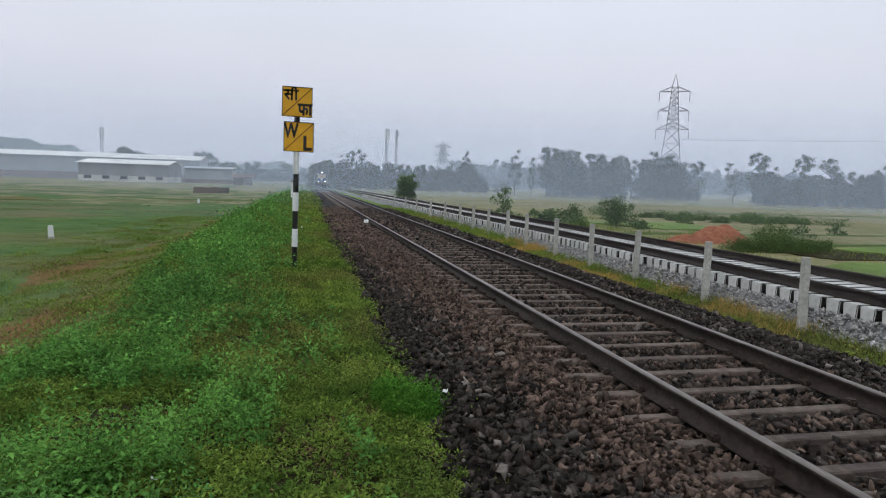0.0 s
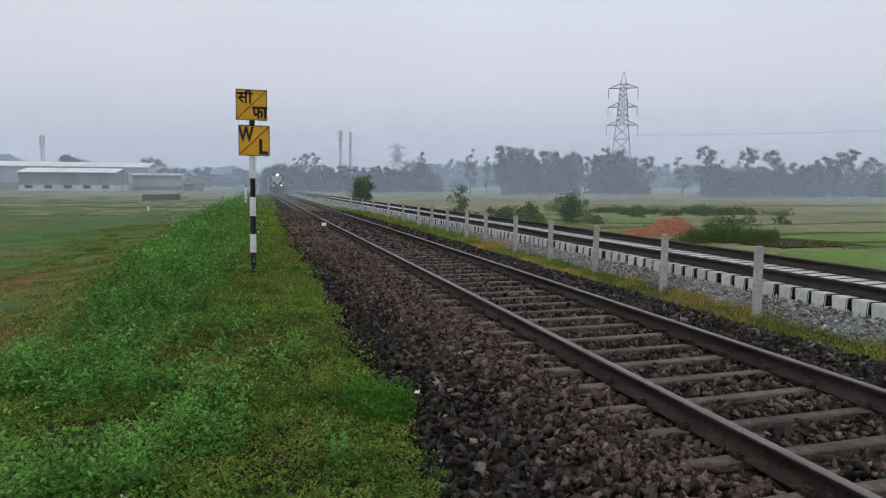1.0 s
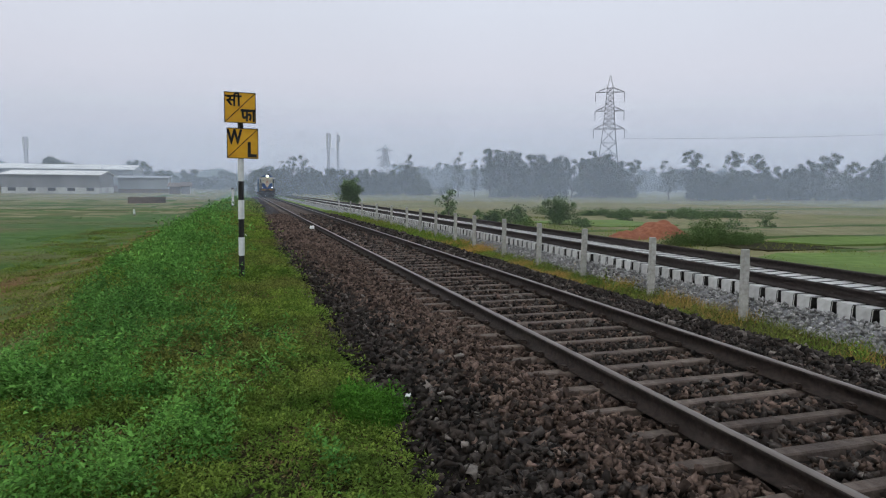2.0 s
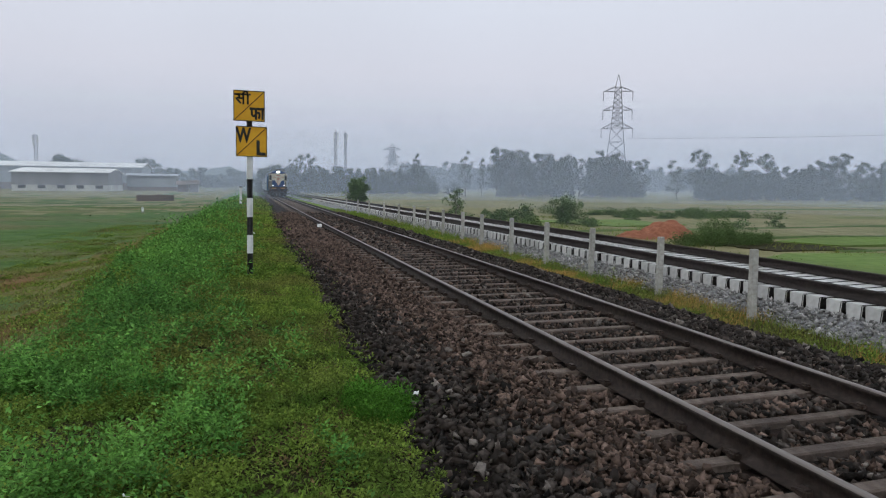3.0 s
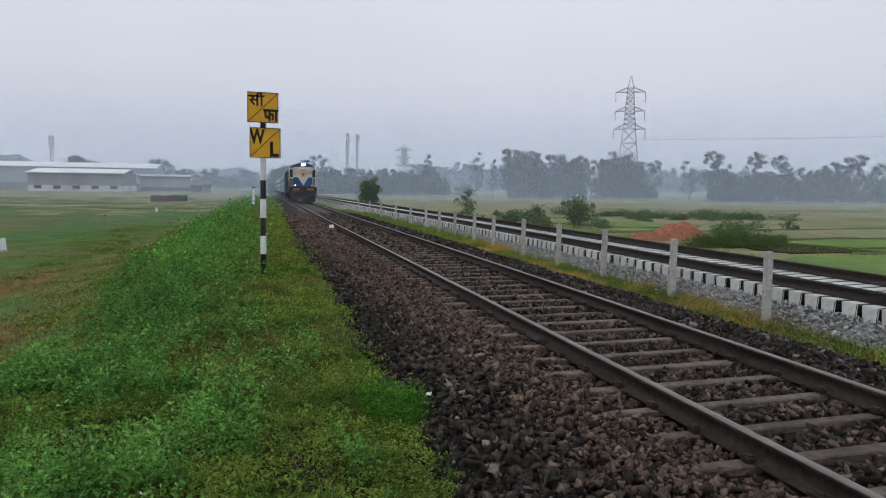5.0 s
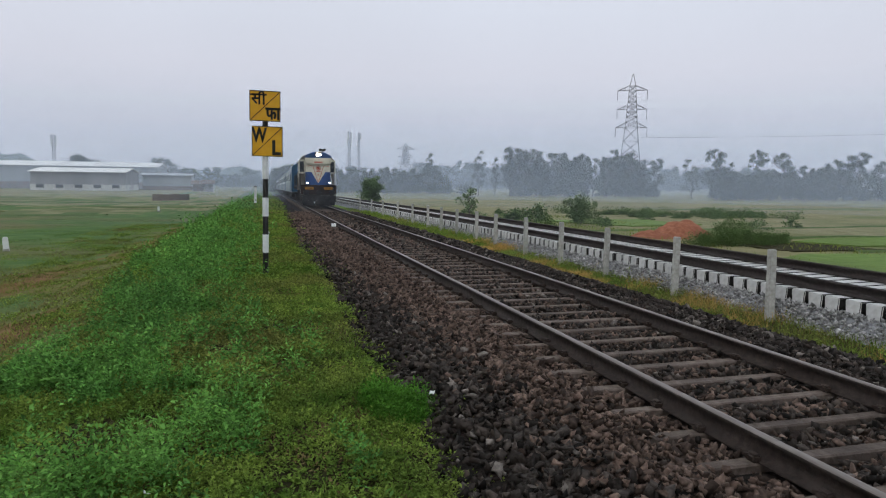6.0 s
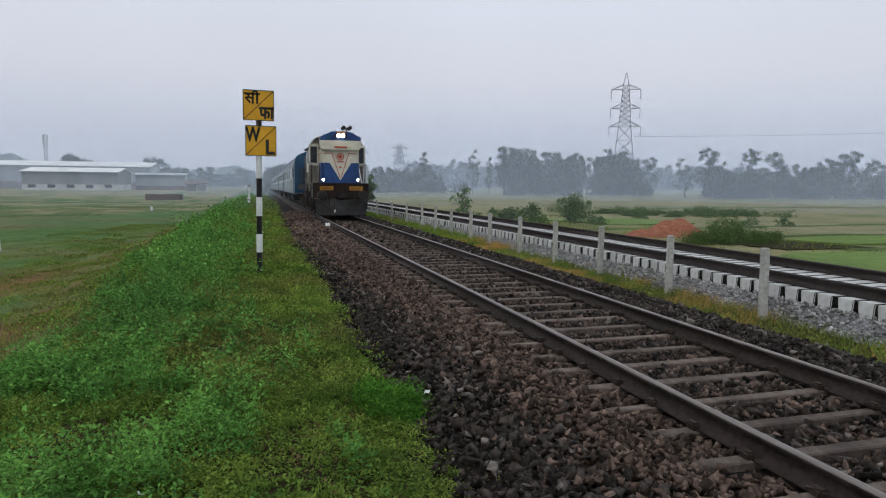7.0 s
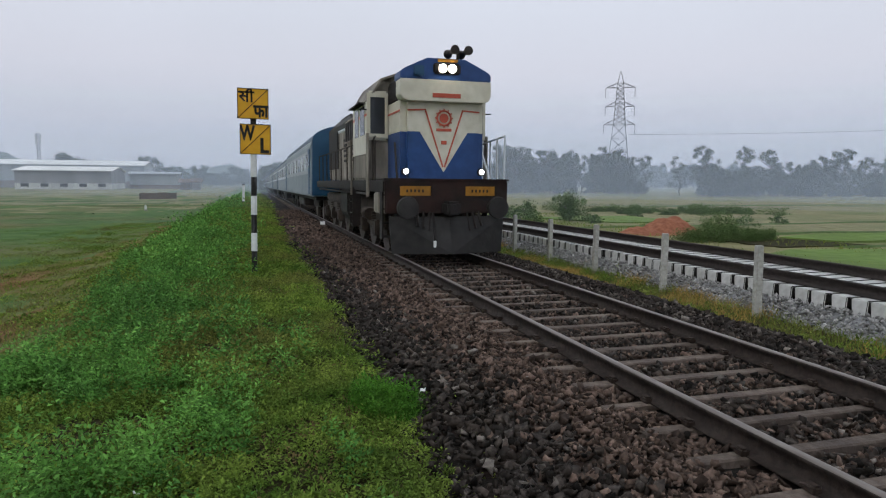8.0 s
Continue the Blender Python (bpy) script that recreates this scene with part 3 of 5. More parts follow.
shed("hut", "small lean-to with a rusty sheet roof", -18.2, -15.9, 204, 207, 1.1, 1.9, M_TIN, M_BRICK, seams=0)


def build_brick_wall():
    w = thing("brick_wall", "low ruined wall of old dark bricks in the field", "wall", at=pose(-16.3, 110.5, FIELD, 0, 0, 40))
    bm = box(-3.1, 3.1, -0.16, 0.16, -0.2, 0.95)
    bmesh.ops.subdivide_edges(bm, edges=[e for e in bm.edges if abs(e.verts[0].co.x - e.verts[1].co.x) > 1], cuts=24)
    for v in bm.verts:
        if v.co.z > 0.5:
            v.co.z += 0.09 * noise.noise(Vector((v.co.x * 0.7, 0, 0))) + random.uniform(-0.04, 0.04)
    part("masonry", bm, M_BRICK, w)


build_brick_wall()


# ---- masts, pylons, cables ----
def strut(bm, a, b, w):
    return tube(a, b, w, sides=4, bm=bm)


def pylon(label, x, y, h, arms, base_half, waist, wide, neck, thick, rz):
    p = thing("pylon", label, "pylon", "pylons", at=pose(x, y, FIELD, 0, 0, rz))
    top_body = arms[-1][0] + 1.2
    w_at = lambda z: float(np.interp(z, [0, waist, top_body, h], [base_half, wide, neck, 0.08]))
    levels = list(np.linspace(0, waist, 6)) + list(np.linspace(waist, top_body, 9))[1:] + [h]
    corners = ((-1, -1), (1, -1), (1, 1), (-1, 1))
    for cx, cy in corners:
        bm = bmesh.new()
        for a, b in zip(levels[:-1], levels[1:]):
            strut(bm, (cx * w_at(a), cy * w_at(a), a - 0.05), (cx * w_at(b), cy * w_at(b), b), thick)
        part("leg", bm, M_STEEL, p)
    for k in range(4):
        (ax, ay), (bx, by) = corners[k], corners[(k + 1) % 4]
        bm = bmesh.new()
        for a, b in zip(levels[:-2], levels[1:-1]):
            strut(bm, (ax * w_at(a), ay * w_at(a), a), (bx * w_at(b), by * w_at(b), b), thick * 0.6)
            strut(bm, (bx * w_at(a), by * w_at(a), a), (ax * w_at(b), ay * w_at(b), b), thick * 0.6)
            strut(bm, (ax * w_at(b), ay * w_at(b), b), (bx * w_at(b), by * w_at(b), b), thick * 0.6)
        part("bracing", bm, M_STEEL, p)
    for z, half, ins in arms:
        for s in (-1, 1):
            bm = bmesh.new()
            tip = (s * half, 0, z)
            for cy in (-1, 1):
                strut(bm, (s * w_at(z), cy * w_at(z), z), tip, thick * 0.8)
                strut(bm, (s * w_at(z), cy * w_at(z), z + 1.3), tip, thick * 0.7)
            for f in (0.35, 0.65):
                strut(bm, (s * (w_at(z) + f * (half - w_at(z))), 0, z), (s * (w_at(z) + f * (half - w_at(z))), 0, z + 1.3 * (1 - f)), thick * 0.5)
            arm = part("crossarm", bm, M_STEEL, p)
            if ins:
                bm = bmesh.new()
                n = 9
                for i in range(n):
                    tube((s * half, 0, z - ins * i / n), (s * half, 0, z - ins * (i + 0.7) / n), 0.16, 0.07, 6, bm)
                part("insulator", bm, M_CABLE, arm)
    return p


pylon("tall grey steel lattice pylon with three pairs of crossarms", 103.6, 175, 36.0, ((20.4, 4.5, 2.9), (25.7, 4.2, 2.9), (31.2, 4.2, 2.9)), 3.9, 20.4, 1.75, 0.85, 0.095, -31)
pylon("distant grey steel lattice pylon", 73.8, 350, 24.8, ((13.5, 4.6, 0), (17.3, 4.2, 0), (21.5, 4.8, 0)), 5.4, 13.5, 2.4, 1.1, 0.20, -12)


def mast(label, x, y, h, half, thick, heavy):
    m = thing("radio_mast", label, "mast", "masts", at=pose(x, y, FIELD))
    n = int(h / 1.8)
    tri = [(half * math.cos(a), half * math.sin(a)) for a in (0.3, 2.4, 4.5)]
    for tx, ty in tri:
        part("leg", tube((tx, ty, -0.05), (tx * 0.8, ty * 0.8, h), thick, sides=5), M_STEEL, m)
    bm = bmesh.new()
    for i in range(n):
        for k in range(3):
            a, b = tri[k], tri[(k + 1) % 3]
            strut(bm, (a[0] * 0.9, a[1] * 0.9, h * i / n), (b[0] * 0.9, b[1] * 0.9, h * (i + 1) / n), thick * 0.7)
    part("bracing", bm, M_STEEL, m)
    for i in range(heavy):
        a = i * 2.1
        part("antenna", box(half * 1.4 * math.cos(a) - 0.2, half * 1.4 * math.cos(a) + 0.2, half * 1.4 * math.sin(a) - 0.2, half * 1.4 * math.sin(a) + 0.2, h - 3.4 - (i % 2) * 3, h - 0.6 - (i % 2) * 3), M_WHITE, m)


mast("slim lattice radio mast with antennas", 36.7, 300, 26.2, 0.75, 0.12, 5)
mast("slim lattice radio mast", 41.1, 300, 25.8, 0.6, 0.12, 2)
mast("distant radio mast with antennas", -108.8, 400, 27.0, 1.0, 0.16, 6)


def cable(a, b, sag, r):
    pts = [Vector(a).lerp(Vector(b), t / 24) - Vector((0, 0, 4 * sag * (t / 24) * (1 - t / 24))) for t in range(25)]
    bm = bmesh.new()
    for p, q in zip(pts[:-1], pts[1:]):
        tube(p, q, r, sides=4, bm=bm)
    ob = tagged(new("power_cable", mesh_of(bm, M_CABLE)), "thin power cable hanging from the pylon", "cable", "power cables")
    return ob


for z in (17.7, 23.0, 28.5):
    cable((107.6, 176, FIELD + z), (259, 23, FIELD + z + 6), 3.0, 0.008 if z > 18 else 0.035)


# ---- trees ----
def leaves(centres, per, spread, size, rng, squash=1.0):
    """Bent leaf sprays thrown round clump centres: vertices and quads."""
    c = np.repeat(np.asarray(centres), per, 0)
    n = len(c)
    d = rng.normal(size=(n, 3))
    d /= np.linalg.norm(d, axis=1)[:, None]
    p = c[:, :3] + d * (rng.random((n, 1)) ** 0.45) * (spread * c[:, 3:4]) * [1, 1, squash]
    a = rng.normal(size=(n, 3))
    a /= np.linalg.norm(a, axis=1)[:, None]
    b = np.cross(a, rng.normal(size=(n, 3)))
    b /= np.linalg.norm(b, axis=1)[:, None]
    s = size * rng.uniform(0.6, 1.4, (n, 1))
    v = np.stack([p - a * s, p + b * s * 0.55, p + a * s, p - b * s * 0.55], 1).reshape(-1, 3)
    return v, np.arange(4 * n).reshape(-1, 4)


def tree(label, x, y, h, crown_low, width, seed, clumps, per, leaf, mat, tall=True, group="", lean=0.0, tuft=0.38):
    """A tapered trunk, limbs that fork upwards, and leaf clumps round the limb ends."""
    rng = np.random.default_rng(seed)
    t = thing("tree" if tall else "bush", label, "tree" if tall else "bush", group, at=pose(x, y, float(land(x, y)) - 0.05, 0, lean, seed * 47 % 360))
    bm = bmesh.new()
    r = h * 0.016 + 0.015
    knees = [Vector((rng.normal() * h * 0.02 * k, rng.normal() * h * 0.02 * k, h * 0.86 * k / 6)) for k in range(7)]
    for k in range(6):
        tube(knees[k], knees[k + 1], r * (1 - k / 7.5), r * (1 - (k + 1) / 7.5), 7, bm)
    cs, limbs = [], max(5, clumps // 5)
    for i in range(limbs):
        f = crown_low + (0.98 - crown_low) * (i + rng.random()) / limbs
        a = i * 2.4 + rng.normal() * 0.4
        reach = width * (0.4 + 0.6 * math.sin(min(1, (1.06 - f) / (1.05 - crown_low) * 1.25) * 1.57)) * rng.uniform(0.45, 1.0)
        end = Vector((math.cos(a) * reach, math.sin(a) * reach, f * h))
        root = knees[min(5, max(1, int((f - 0.16) * 7)))]
        mid = root.lerp(end, 0.5) + Vector((0, 0, -0.04 * h * rng.random()))
        tube(root, mid, r * 0.42, r * 0.26, 5, bm)
        tube(mid, end, r * 0.26, r * 0.08, 5, bm)
        for j in range(clumps // limbs):
            g = rng.uniform(0.45, 1.08)
            p = root.lerp(end, g) + Vector((rng.normal(), rng.normal(), 0.6 * rng.normal())) * width * 0.16
            cs.append((p.x, p.y, max(p.z, 0.06 * h), rng.uniform(0.5, 1.35)))
    part("trunk", bm, M_BARK, t)
    v, q = leaves(cs, per, width * tuft, leaf, rng)
    crown = soup("crown", v, q, mat)
    crown.parent = t
    return t


def build_trees():
    rng = random.Random(4)
    far = "grey-green tall roadside tree in the morning mist"
    protos = [tree(far, 63 + 9 * k, 168 + 3 * k, 12.5, 0.30, 2.7, 10 + k, 45, 70, 0.16, M_LEAF_FAR, group="trees across the fields", tuft=0.25) for k in range(6)]
    bushy = [tree("dark rounded tree in the misty row", 9 + 11 * k, 204 + 4 * k, 8.0, 0.12, 3.2, 30 + k, 60, 110, 0.17, M_LEAF_FAR, group="trees across the fields", tuft=0.23) for k in range(4)]

    def put(kinds, x, y, h, base_h, wide=1.0):
        src = rng.choice(kinds)
        k = h / base_h
        ob = copy_thing(src, pose(x, y, float(land(x, y)) - 0.05, 0, 0, rng.uniform(0, 360)))
        ob.scale = (k * wide, k * wide, k)

    x = 62.5
    while x < 108:
        put(protos, x, 170 + rng.uniform(-5, 6), rng.uniform(10.8, 13.4), 12.5, rng.uniform(0.9, 1.25))
        x += rng.choice((1.0, 1.5, 1.9, 2.4, 3.3))
    for x0, x1, y, lo, hi in ((62, 108, 164, 2.5, 5.5), (100, 176, 134, 2.0, 5.0), (3, 56, 194, 2.0, 4.5), (50, 64, 200, 2.0, 4.0)):
        x = x0
        while x < x1:
            put(bushy, x, y + rng.uniform(-3, 3), rng.uniform(lo, hi), 8.0, rng.uniform(1.2, 1.9))
            x += rng.uniform(2.0, 3.6)
    for x, h in ((54.6, 11.6), (59.2, 10.2)):
        put(protos, x, 170, h, 12.5, 0.75)
    x = 104.5
    while x < 176:
        put(protos if rng.random() < 0.55 else bushy, x, 141 + rng.uniform(-5, 6), rng.uniform(7.6, 10.6), 12.5 if rng.random() < 0.6 else 9.5, rng.uniform(1.0, 1.4))
        x += rng.uniform(0.9, 1.9)
    x = 4
    while x < 54:
        put(bushy, x, 203 + rng.uniform(-6, 8), rng.uniform(5.0, 8.4), 8.0, rng.uniform(0.9, 1.3))
        x += rng.uniform(1.3, 2.4)
    for x, h in ((12.5, 11.4), (15.5, 11.8), (10.2, 9.6), (48.6, 12.4), (49.6, 9.5)):
        put(protos, x, 200, h, 12.5, 0.9)
    for x0, x1, y, lo, hi in ((-95, 0, 325, 6, 10), (85, 300, 352, 11.5, 15.5), (40, 110, 360, 6, 9)):
        x = x0
        while x < x1:
            put(bushy, x, y + rng.uniform(-12, 12), rng.uniform(lo, hi), 8.0, rng.uniform(1.0, 1.5))
            x += rng.uniform(3, 5)
    for x, y, h in ((-74, 300, 13), (-70, 300, 12.5), (-40, 290, 12), (3, 215, 7), (2.5, 190, 7)):
        put(bushy, x, y, h, 8.0, 1.1)
    leafn = "low green bush beside the new track"
    tree("small dark round-headed tree beyond the new track", 10.2, 80, 3.7, 0.38, 1.45, 61, 70, 90, 0.09, M_LEAF_BUSH)
    tree("open many-stemmed shrub behind the fence", 15.6, 58, 2.6, 0.35, 1.0, 62, 16, 45, 0.09, M_LEAF_BUSH, tall=False)
    tree("compact dark green bush on the field edge", 21.3, 47, 2.1, 0.25, 1.35, 63, 60, 90, 0.065, M_LEAF_BUSH, tall=False)
    tree(leafn, 18.8, 50, 1.3, 0.05, 1.5, 64, 26, 60, 0.09, M_LEAF_BUSH, tall=False)
    tree(leafn, 17.3, 51.5, 1.0, 0.05, 1.0, 65, 20, 60, 0.09, M_LEAF_BUSH, tall=False)
    for i, (x, y, h, w) in enumerate(((20.4, 29.0, 0.9, 1.2), (21.4, 29.8, 1.4, 1.1), (22.4, 29.0, 0.6, 1.2), (23.4, 30.5, 0.45, 1.1), (19.4, 29.6, 0.4, 1.0), (24.3, 29.8, 0.35, 1.0))):
        tree("dense green thicket beside the red earth heap", x, y, h, 0.02, w, 70 + i, 60, 110, 0.034, M_LEAF_BUSH, tall=False, group="thicket")
    for i in range(16):
        x, y = rng.uniform(14, 44), rng.uniform(40, 68)
        tree("small scrub bush in the rough meadow", x, y, rng.uniform(0.25, 0.7), 0.02, rng.uniform(0.5, 1.3), 130 + i, 14, 50, 0.07, M_LEAF_BUSH, tall=False, group="scrub")
    for i in range(26):
        run = rng.choice((31, 34, 37, 40, 43, 46, 56))
        x = run + rng.uniform(-3.0, 3.0)
        y = 61 - 0.22 * (x - 31) + rng.uniform(-5, 5)
        tree("low hedge scrub between the fields", x, y, rng.uniform(0.2, 0.62), 0.02, rng.uniform(0.9, 2.0), 190 + i, 25, 60, 0.06, M_LEAF_BUSH, tall=False, group="hedge")


build_trees()


# ---- fields, mound, hills ----
def plot(name, label, corners, z, mat):
    """A flat field plot with a low bank round it."""
    bm = bmesh.new()
    vs = [bm.verts.new((x, y, FIELD + z)) for x, y in corners]
    f = bm.faces.new(vs)
    if f.normal.z < 0:
        f.normal_flip()
    lo = bmesh.ops.extrude_face_region(bm, geom=[f])["geom"]
    for v in lo:
        if isinstance(v, bmesh.types.BMVert):
            v.co.z -= z + 0.3
    bmesh.ops.recalc_face_normals(bm, faces=bm.faces[:])
    return tagged(new(name, mesh_of(bm, mat)), label, "field", "", "structure")


plot("paddy_field", "bright green young paddy plot", ((16.8, 22.0), (17, 12), (34, 14), (30, 22.6), (20.6, 24.2)), 0.10, M_PADDY)
plot("paddy_field", "bright green strip of young paddy", ((25.8, 30.2), (27.0, 27.0), (52, 28), (48, 31.5), (30, 31.8)), 0.10, M_PADDY)
plot("paddy_field", "green strip of paddy beyond the bushes", ((20, 52), (24, 44), (31, 45), (30, 53)), 0.08, M_PADDY)
plot("bare_plot", "brown fallow strip between the paddies", ((20.5, 30.5), (21.5, 25.6), (27, 25.4), (25, 31.2)), 0.06, M_SOIL)


def mound(name, label, x, y, rx, ry, h, mat, category, seed):
    bm = bmesh.new()
    bmesh.ops.create_grid(bm, x_segments=40, y_segments=40, size=1)
    for v in bm.verts:
        r = min(1, v.co.length)
        k = (math.cos(r * math.pi) + 1) / 2
        q = Vector((v.co.x * 2.2 + seed, v.co.y * 2.2, seed))
        v.co.z = h * k * (1 + 0.45 * noise.noise(q) + 0.2 * noise.noise(q * 3.1)) - 0.1 - (0.3 if r >= 1 else 0)
        v.co.x, v.co.y = v.co.x * rx, v.co.y * ry
    ob = tagged(new(name, mesh_of(bm, mat, True)), label, category)
    ob.matrix_basis = pose(x, y, FIELD)
    return ob


mound("earth_mound", "heap of loose red earth on the field edge", 21.8, 34.8, 2.9, 2.4, 1.05, M_EARTH, "earth mound", 3)
mound("earth_mound", "low spill of red earth beside the heap", 19.6, 34.4, 2.6, 1.6, 0.5, M_EARTH, "earth mound", 8)


def hill(label, x, y, length, depth, h, seed):
    bm = bmesh.new()
    bmesh.ops.create_grid(bm, x_segments=70, y_segments=16, size=1)
    for v in bm.verts:
        k = max(0, 1 - v.co.y ** 2) * max(0, 1 - abs(v.co.x) ** 2.2)
        q = Vector((v.co.x * 3 + seed, v.co.y * 2, seed))
        v.co = Vector((v.co.x * length, v.co.y * depth, h * k * (0.8 + 0.45 * noise.noise(q) + 0.15 * noise.noise(q * 4)) - 2))
    ob = tagged(new("hill", mesh_of(bm, M_HILL, True)), label, "hill", "hills", "structure")
    ob.matrix_basis = pose(x, y, FIELD)


hill("wooded hill faint in the mist", -330, 760, 150, 90, 46, 1.5)
hill("low wooded ridge faint in the mist", -40, 950, 130, 90, 24, 4.2)
hill("low wooded ridge along the horizon", 420, 800, 420, 90, 16, 7.7)


# ---- mist ----
def mist(radius, density, top):
    bm = bmesh.new()
    n = 96
    ring = []
    for i in range(n):
        a = i / n * 2 * math.pi
        ring.append([bm.verts.new((radius * math.cos(a), radius * math.sin(a), z)) for z in (-1.2, top, radius)])
    for i in range(n):
        a, b = ring[i], ring[(i + 1) % n]
        bm.faces.new((a[0], b[0], b[1], a[1]))
        bm.faces.new((a[1], b[1], b[2], a[2]))
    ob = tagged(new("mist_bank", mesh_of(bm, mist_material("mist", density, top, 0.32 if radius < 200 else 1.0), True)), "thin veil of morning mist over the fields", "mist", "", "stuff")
    ob.matrix_basis = pose(-3, 0, FIELD)


for radius, density, top in ((50, 0.03, 12), (90, 0.09, 18), (130, 0.18, 26), (160, 0.17, 32), (240, 0.21, 44), (330, 0.215, 60), (600, 0.215, 110)):
    mist(radius, density, top)


# ---- bunds and bare strips in the fields ----
def bund(x0, y0, x1, y1, w, h, seed):
    """A low uneven grass bank from one place to another."""
    bm = bmesh.new()
    n = 40
    d = Vector((x1 - x0, y1 - y0, 0)).normalized()
    s = Vector((-d.y, d.x, 0))
    rows = []
    for i in range(n + 1):
        p = Vector((x0, y0, FIELD)).lerp(Vector((x1, y1, FIELD)), i / n)
        k = 1 + 0.6 * noise.noise(Vector((i * 0.35, seed, 0)))
        o = s * 1.8 * noise.noise(Vector((i * 0.16, seed, 4)))
        rows.append([bm.verts.new(p + o + s * a * w * k + Vector((0, 0, b * h * k))) for a, b in ((-1, -0.3), (-0.5, 0.8), (0, 1), (0.5, 0.8), (1, -0.3))])
    for a, b in zip(rows[:-1], rows[1:]):
        for k in range(4):
            bm.faces.new((a[k], a[k + 1], b[k + 1], b[k]))
    return tagged(new("field_bund", mesh_of(bm, M_LEAF_BUSH, True)), "low overgrown bund between the fields", "field bund", "field bunds", "structure")


for k, (x0, y0, x1, y1) in enumerate(((-70, 66, -16, 62), (-60, 45, -22, 42), (-90, 104, -18, 98), (-40, 86, -9, 80), (-46, 33, -26, 31), (24.5, 25.6, 60, 26.5), (24.8, 32.6, 60, 34), (18, 40, 70, 44), (40, 75, 120, 82))):
    bund(x0, y0, x1, y1, 0.45, 0.09, k * 3.7)
plot("bare_plot", "pale bare strip in the field", ((-60, 70), (-60, 78), (-30, 77), (-26, 70)), 0.04, M_STRAW)
plot("bare_plot", "dry brown strip in the field", ((-46, 34), (-44, 39), (-24, 38), (-22, 34)), 0.04, M_STRAW)


# ---- train ----
M_BLUE = material("loco_blue", (0.014, 0.050, 0.165), (0.024, 0.072, 0.215), scale=5, bump=0.04, c3=(0.03, 0.05, 0.12), big=0.5, rough=0.4)
M_CREAM = material("loco_cream", (0.56, 0.53, 0.42), (0.66, 0.63, 0.52), scale=5, bump=0.04, c3=(0.42, 0.38, 0.29), big=0.5, rough=0.45)
M_RED = material("loco_red", (0.42, 0.07, 0.04), (0.52, 0.11, 0.06), scale=8, bump=0.02, rough=0.5)
M_GRIME = material("loco_grimy_side", (0.17, 0.145, 0.118), (0.43, 0.39, 0.325), scale=2.6, bump=0.1, c3=(0.05, 0.04, 0.032), big=1.0, rough=0.7, stretch=(1, 1, 0.35))
M_PLOUGH = material("scuffed_grey_steel", (0.014, 0.0135, 0.0135), (0.034, 0.032, 0.031), scale=4, bump=0.1, c3=(0.009, 0.008, 0.0075), big=0.8, rough=0.6)
M_BOGIE = material("dusty_brown_running_gear", (0.020, 0.016, 0.013), (0.052, 0.040, 0.032), scale=7, bump=0.2, c3=(0.085, 0.062, 0.046), big=0.6, rough=0.8)
M_SOOT = material("sooty_black", (0.011, 0.01, 0.01), (0.026, 0.023, 0.022), scale=6, bump=0.15, c3=(0.04, 0.026, 0.02), big=0.6, rough=0.7)
M_BEAM = material("rusty_red_beam", (0.013, 0.008, 0.007), (0.036, 0.014, 0.010), scale=3.5, bump=0.15, c3=(0.012, 0.010, 0.009), big=1.0, rough=0.75)
M_PLATE = material("yellow_plate", (0.25, 0.11, 0.008), (0.36, 0.165, 0.012), scale=9, bump=0.05, c3=(0.2, 0.1, 0.02), big=0.6, rough=0.6)
M_COACH = material("coach_blue", (0.012, 0.060, 0.125), (0.020, 0.080, 0.155), scale=2, bump=0.03, c3=(0.035, 0.085, 0.145), big=0.5, rough=0.45)
M_COACH_PALE = material("coach_pale_blue", (0.215, 0.250, 0.275), (0.30, 0.335, 0.36), scale=2, bump=0.03, c3=(0.16, 0.20, 0.24), big=0.5, rough=0.5)
M_ROOF = material("coach_roof_grey", (0.10, 0.14, 0.19), (0.16, 0.20, 0.25), scale=3, bump=0.1, c3=(0.14, 0.14, 0.14), big=0.6, rough=0.7)
M_PANE = material("dark_glass", (0.02, 0.024, 0.03), (0.035, 0.04, 0.05), scale=2, bump=0, rough=0.15, spec=0.3)
M_SHUTTER = material("pale_shutter", (0.50, 0.53, 0.56), (0.60, 0.63, 0.65), scale=4, bump=0.05, rough=0.6, shift=0.25)
M_LAMP = glow("headlamp_glow", (1.0, 0.93, 0.80), 60.0)
M_MARKER = glow("marker_lamp_glow", (0.92, 0.96, 1.0), 14.0)
M_WHEEL = material("wheel_steel", (0.06, 0.05, 0.045), (0.13, 0.11, 0.10), scale=12, bump=0.1, rough=0.6, metal=0.5)


def wheelset(parent, y, r):
    bm = bmesh.new()
    tube((-0.95, 0, 0), (0.95, 0, 0), 0.08, sides=10, bm=bm)
    for s in (-1, 1):
        tube((s * 0.80, 0, 0), (s * 0.93, 0, 0), r, sides=28, bm=bm)
        tube((s * 0.795, 0, 0), (s * 0.82, 0, 0), r + 0.028, sides=28, bm=bm)
        for k in range(5):
            a = k * 1.2566
            box(s * 0.935 - 0.006, s * 0.935 + 0.006, math.cos(a) * r * 0.5 - 0.05, math.cos(a) * r * 0.5 + 0.05, math.sin(a) * r * 0.5 - 0.05, math.sin(a) * r * 0.5 + 0.05, bm=bm)
    ob = part("wheelset", bm, M_WHEEL, parent)
    ob.matrix_basis = pose(0, y, r)
    return ob


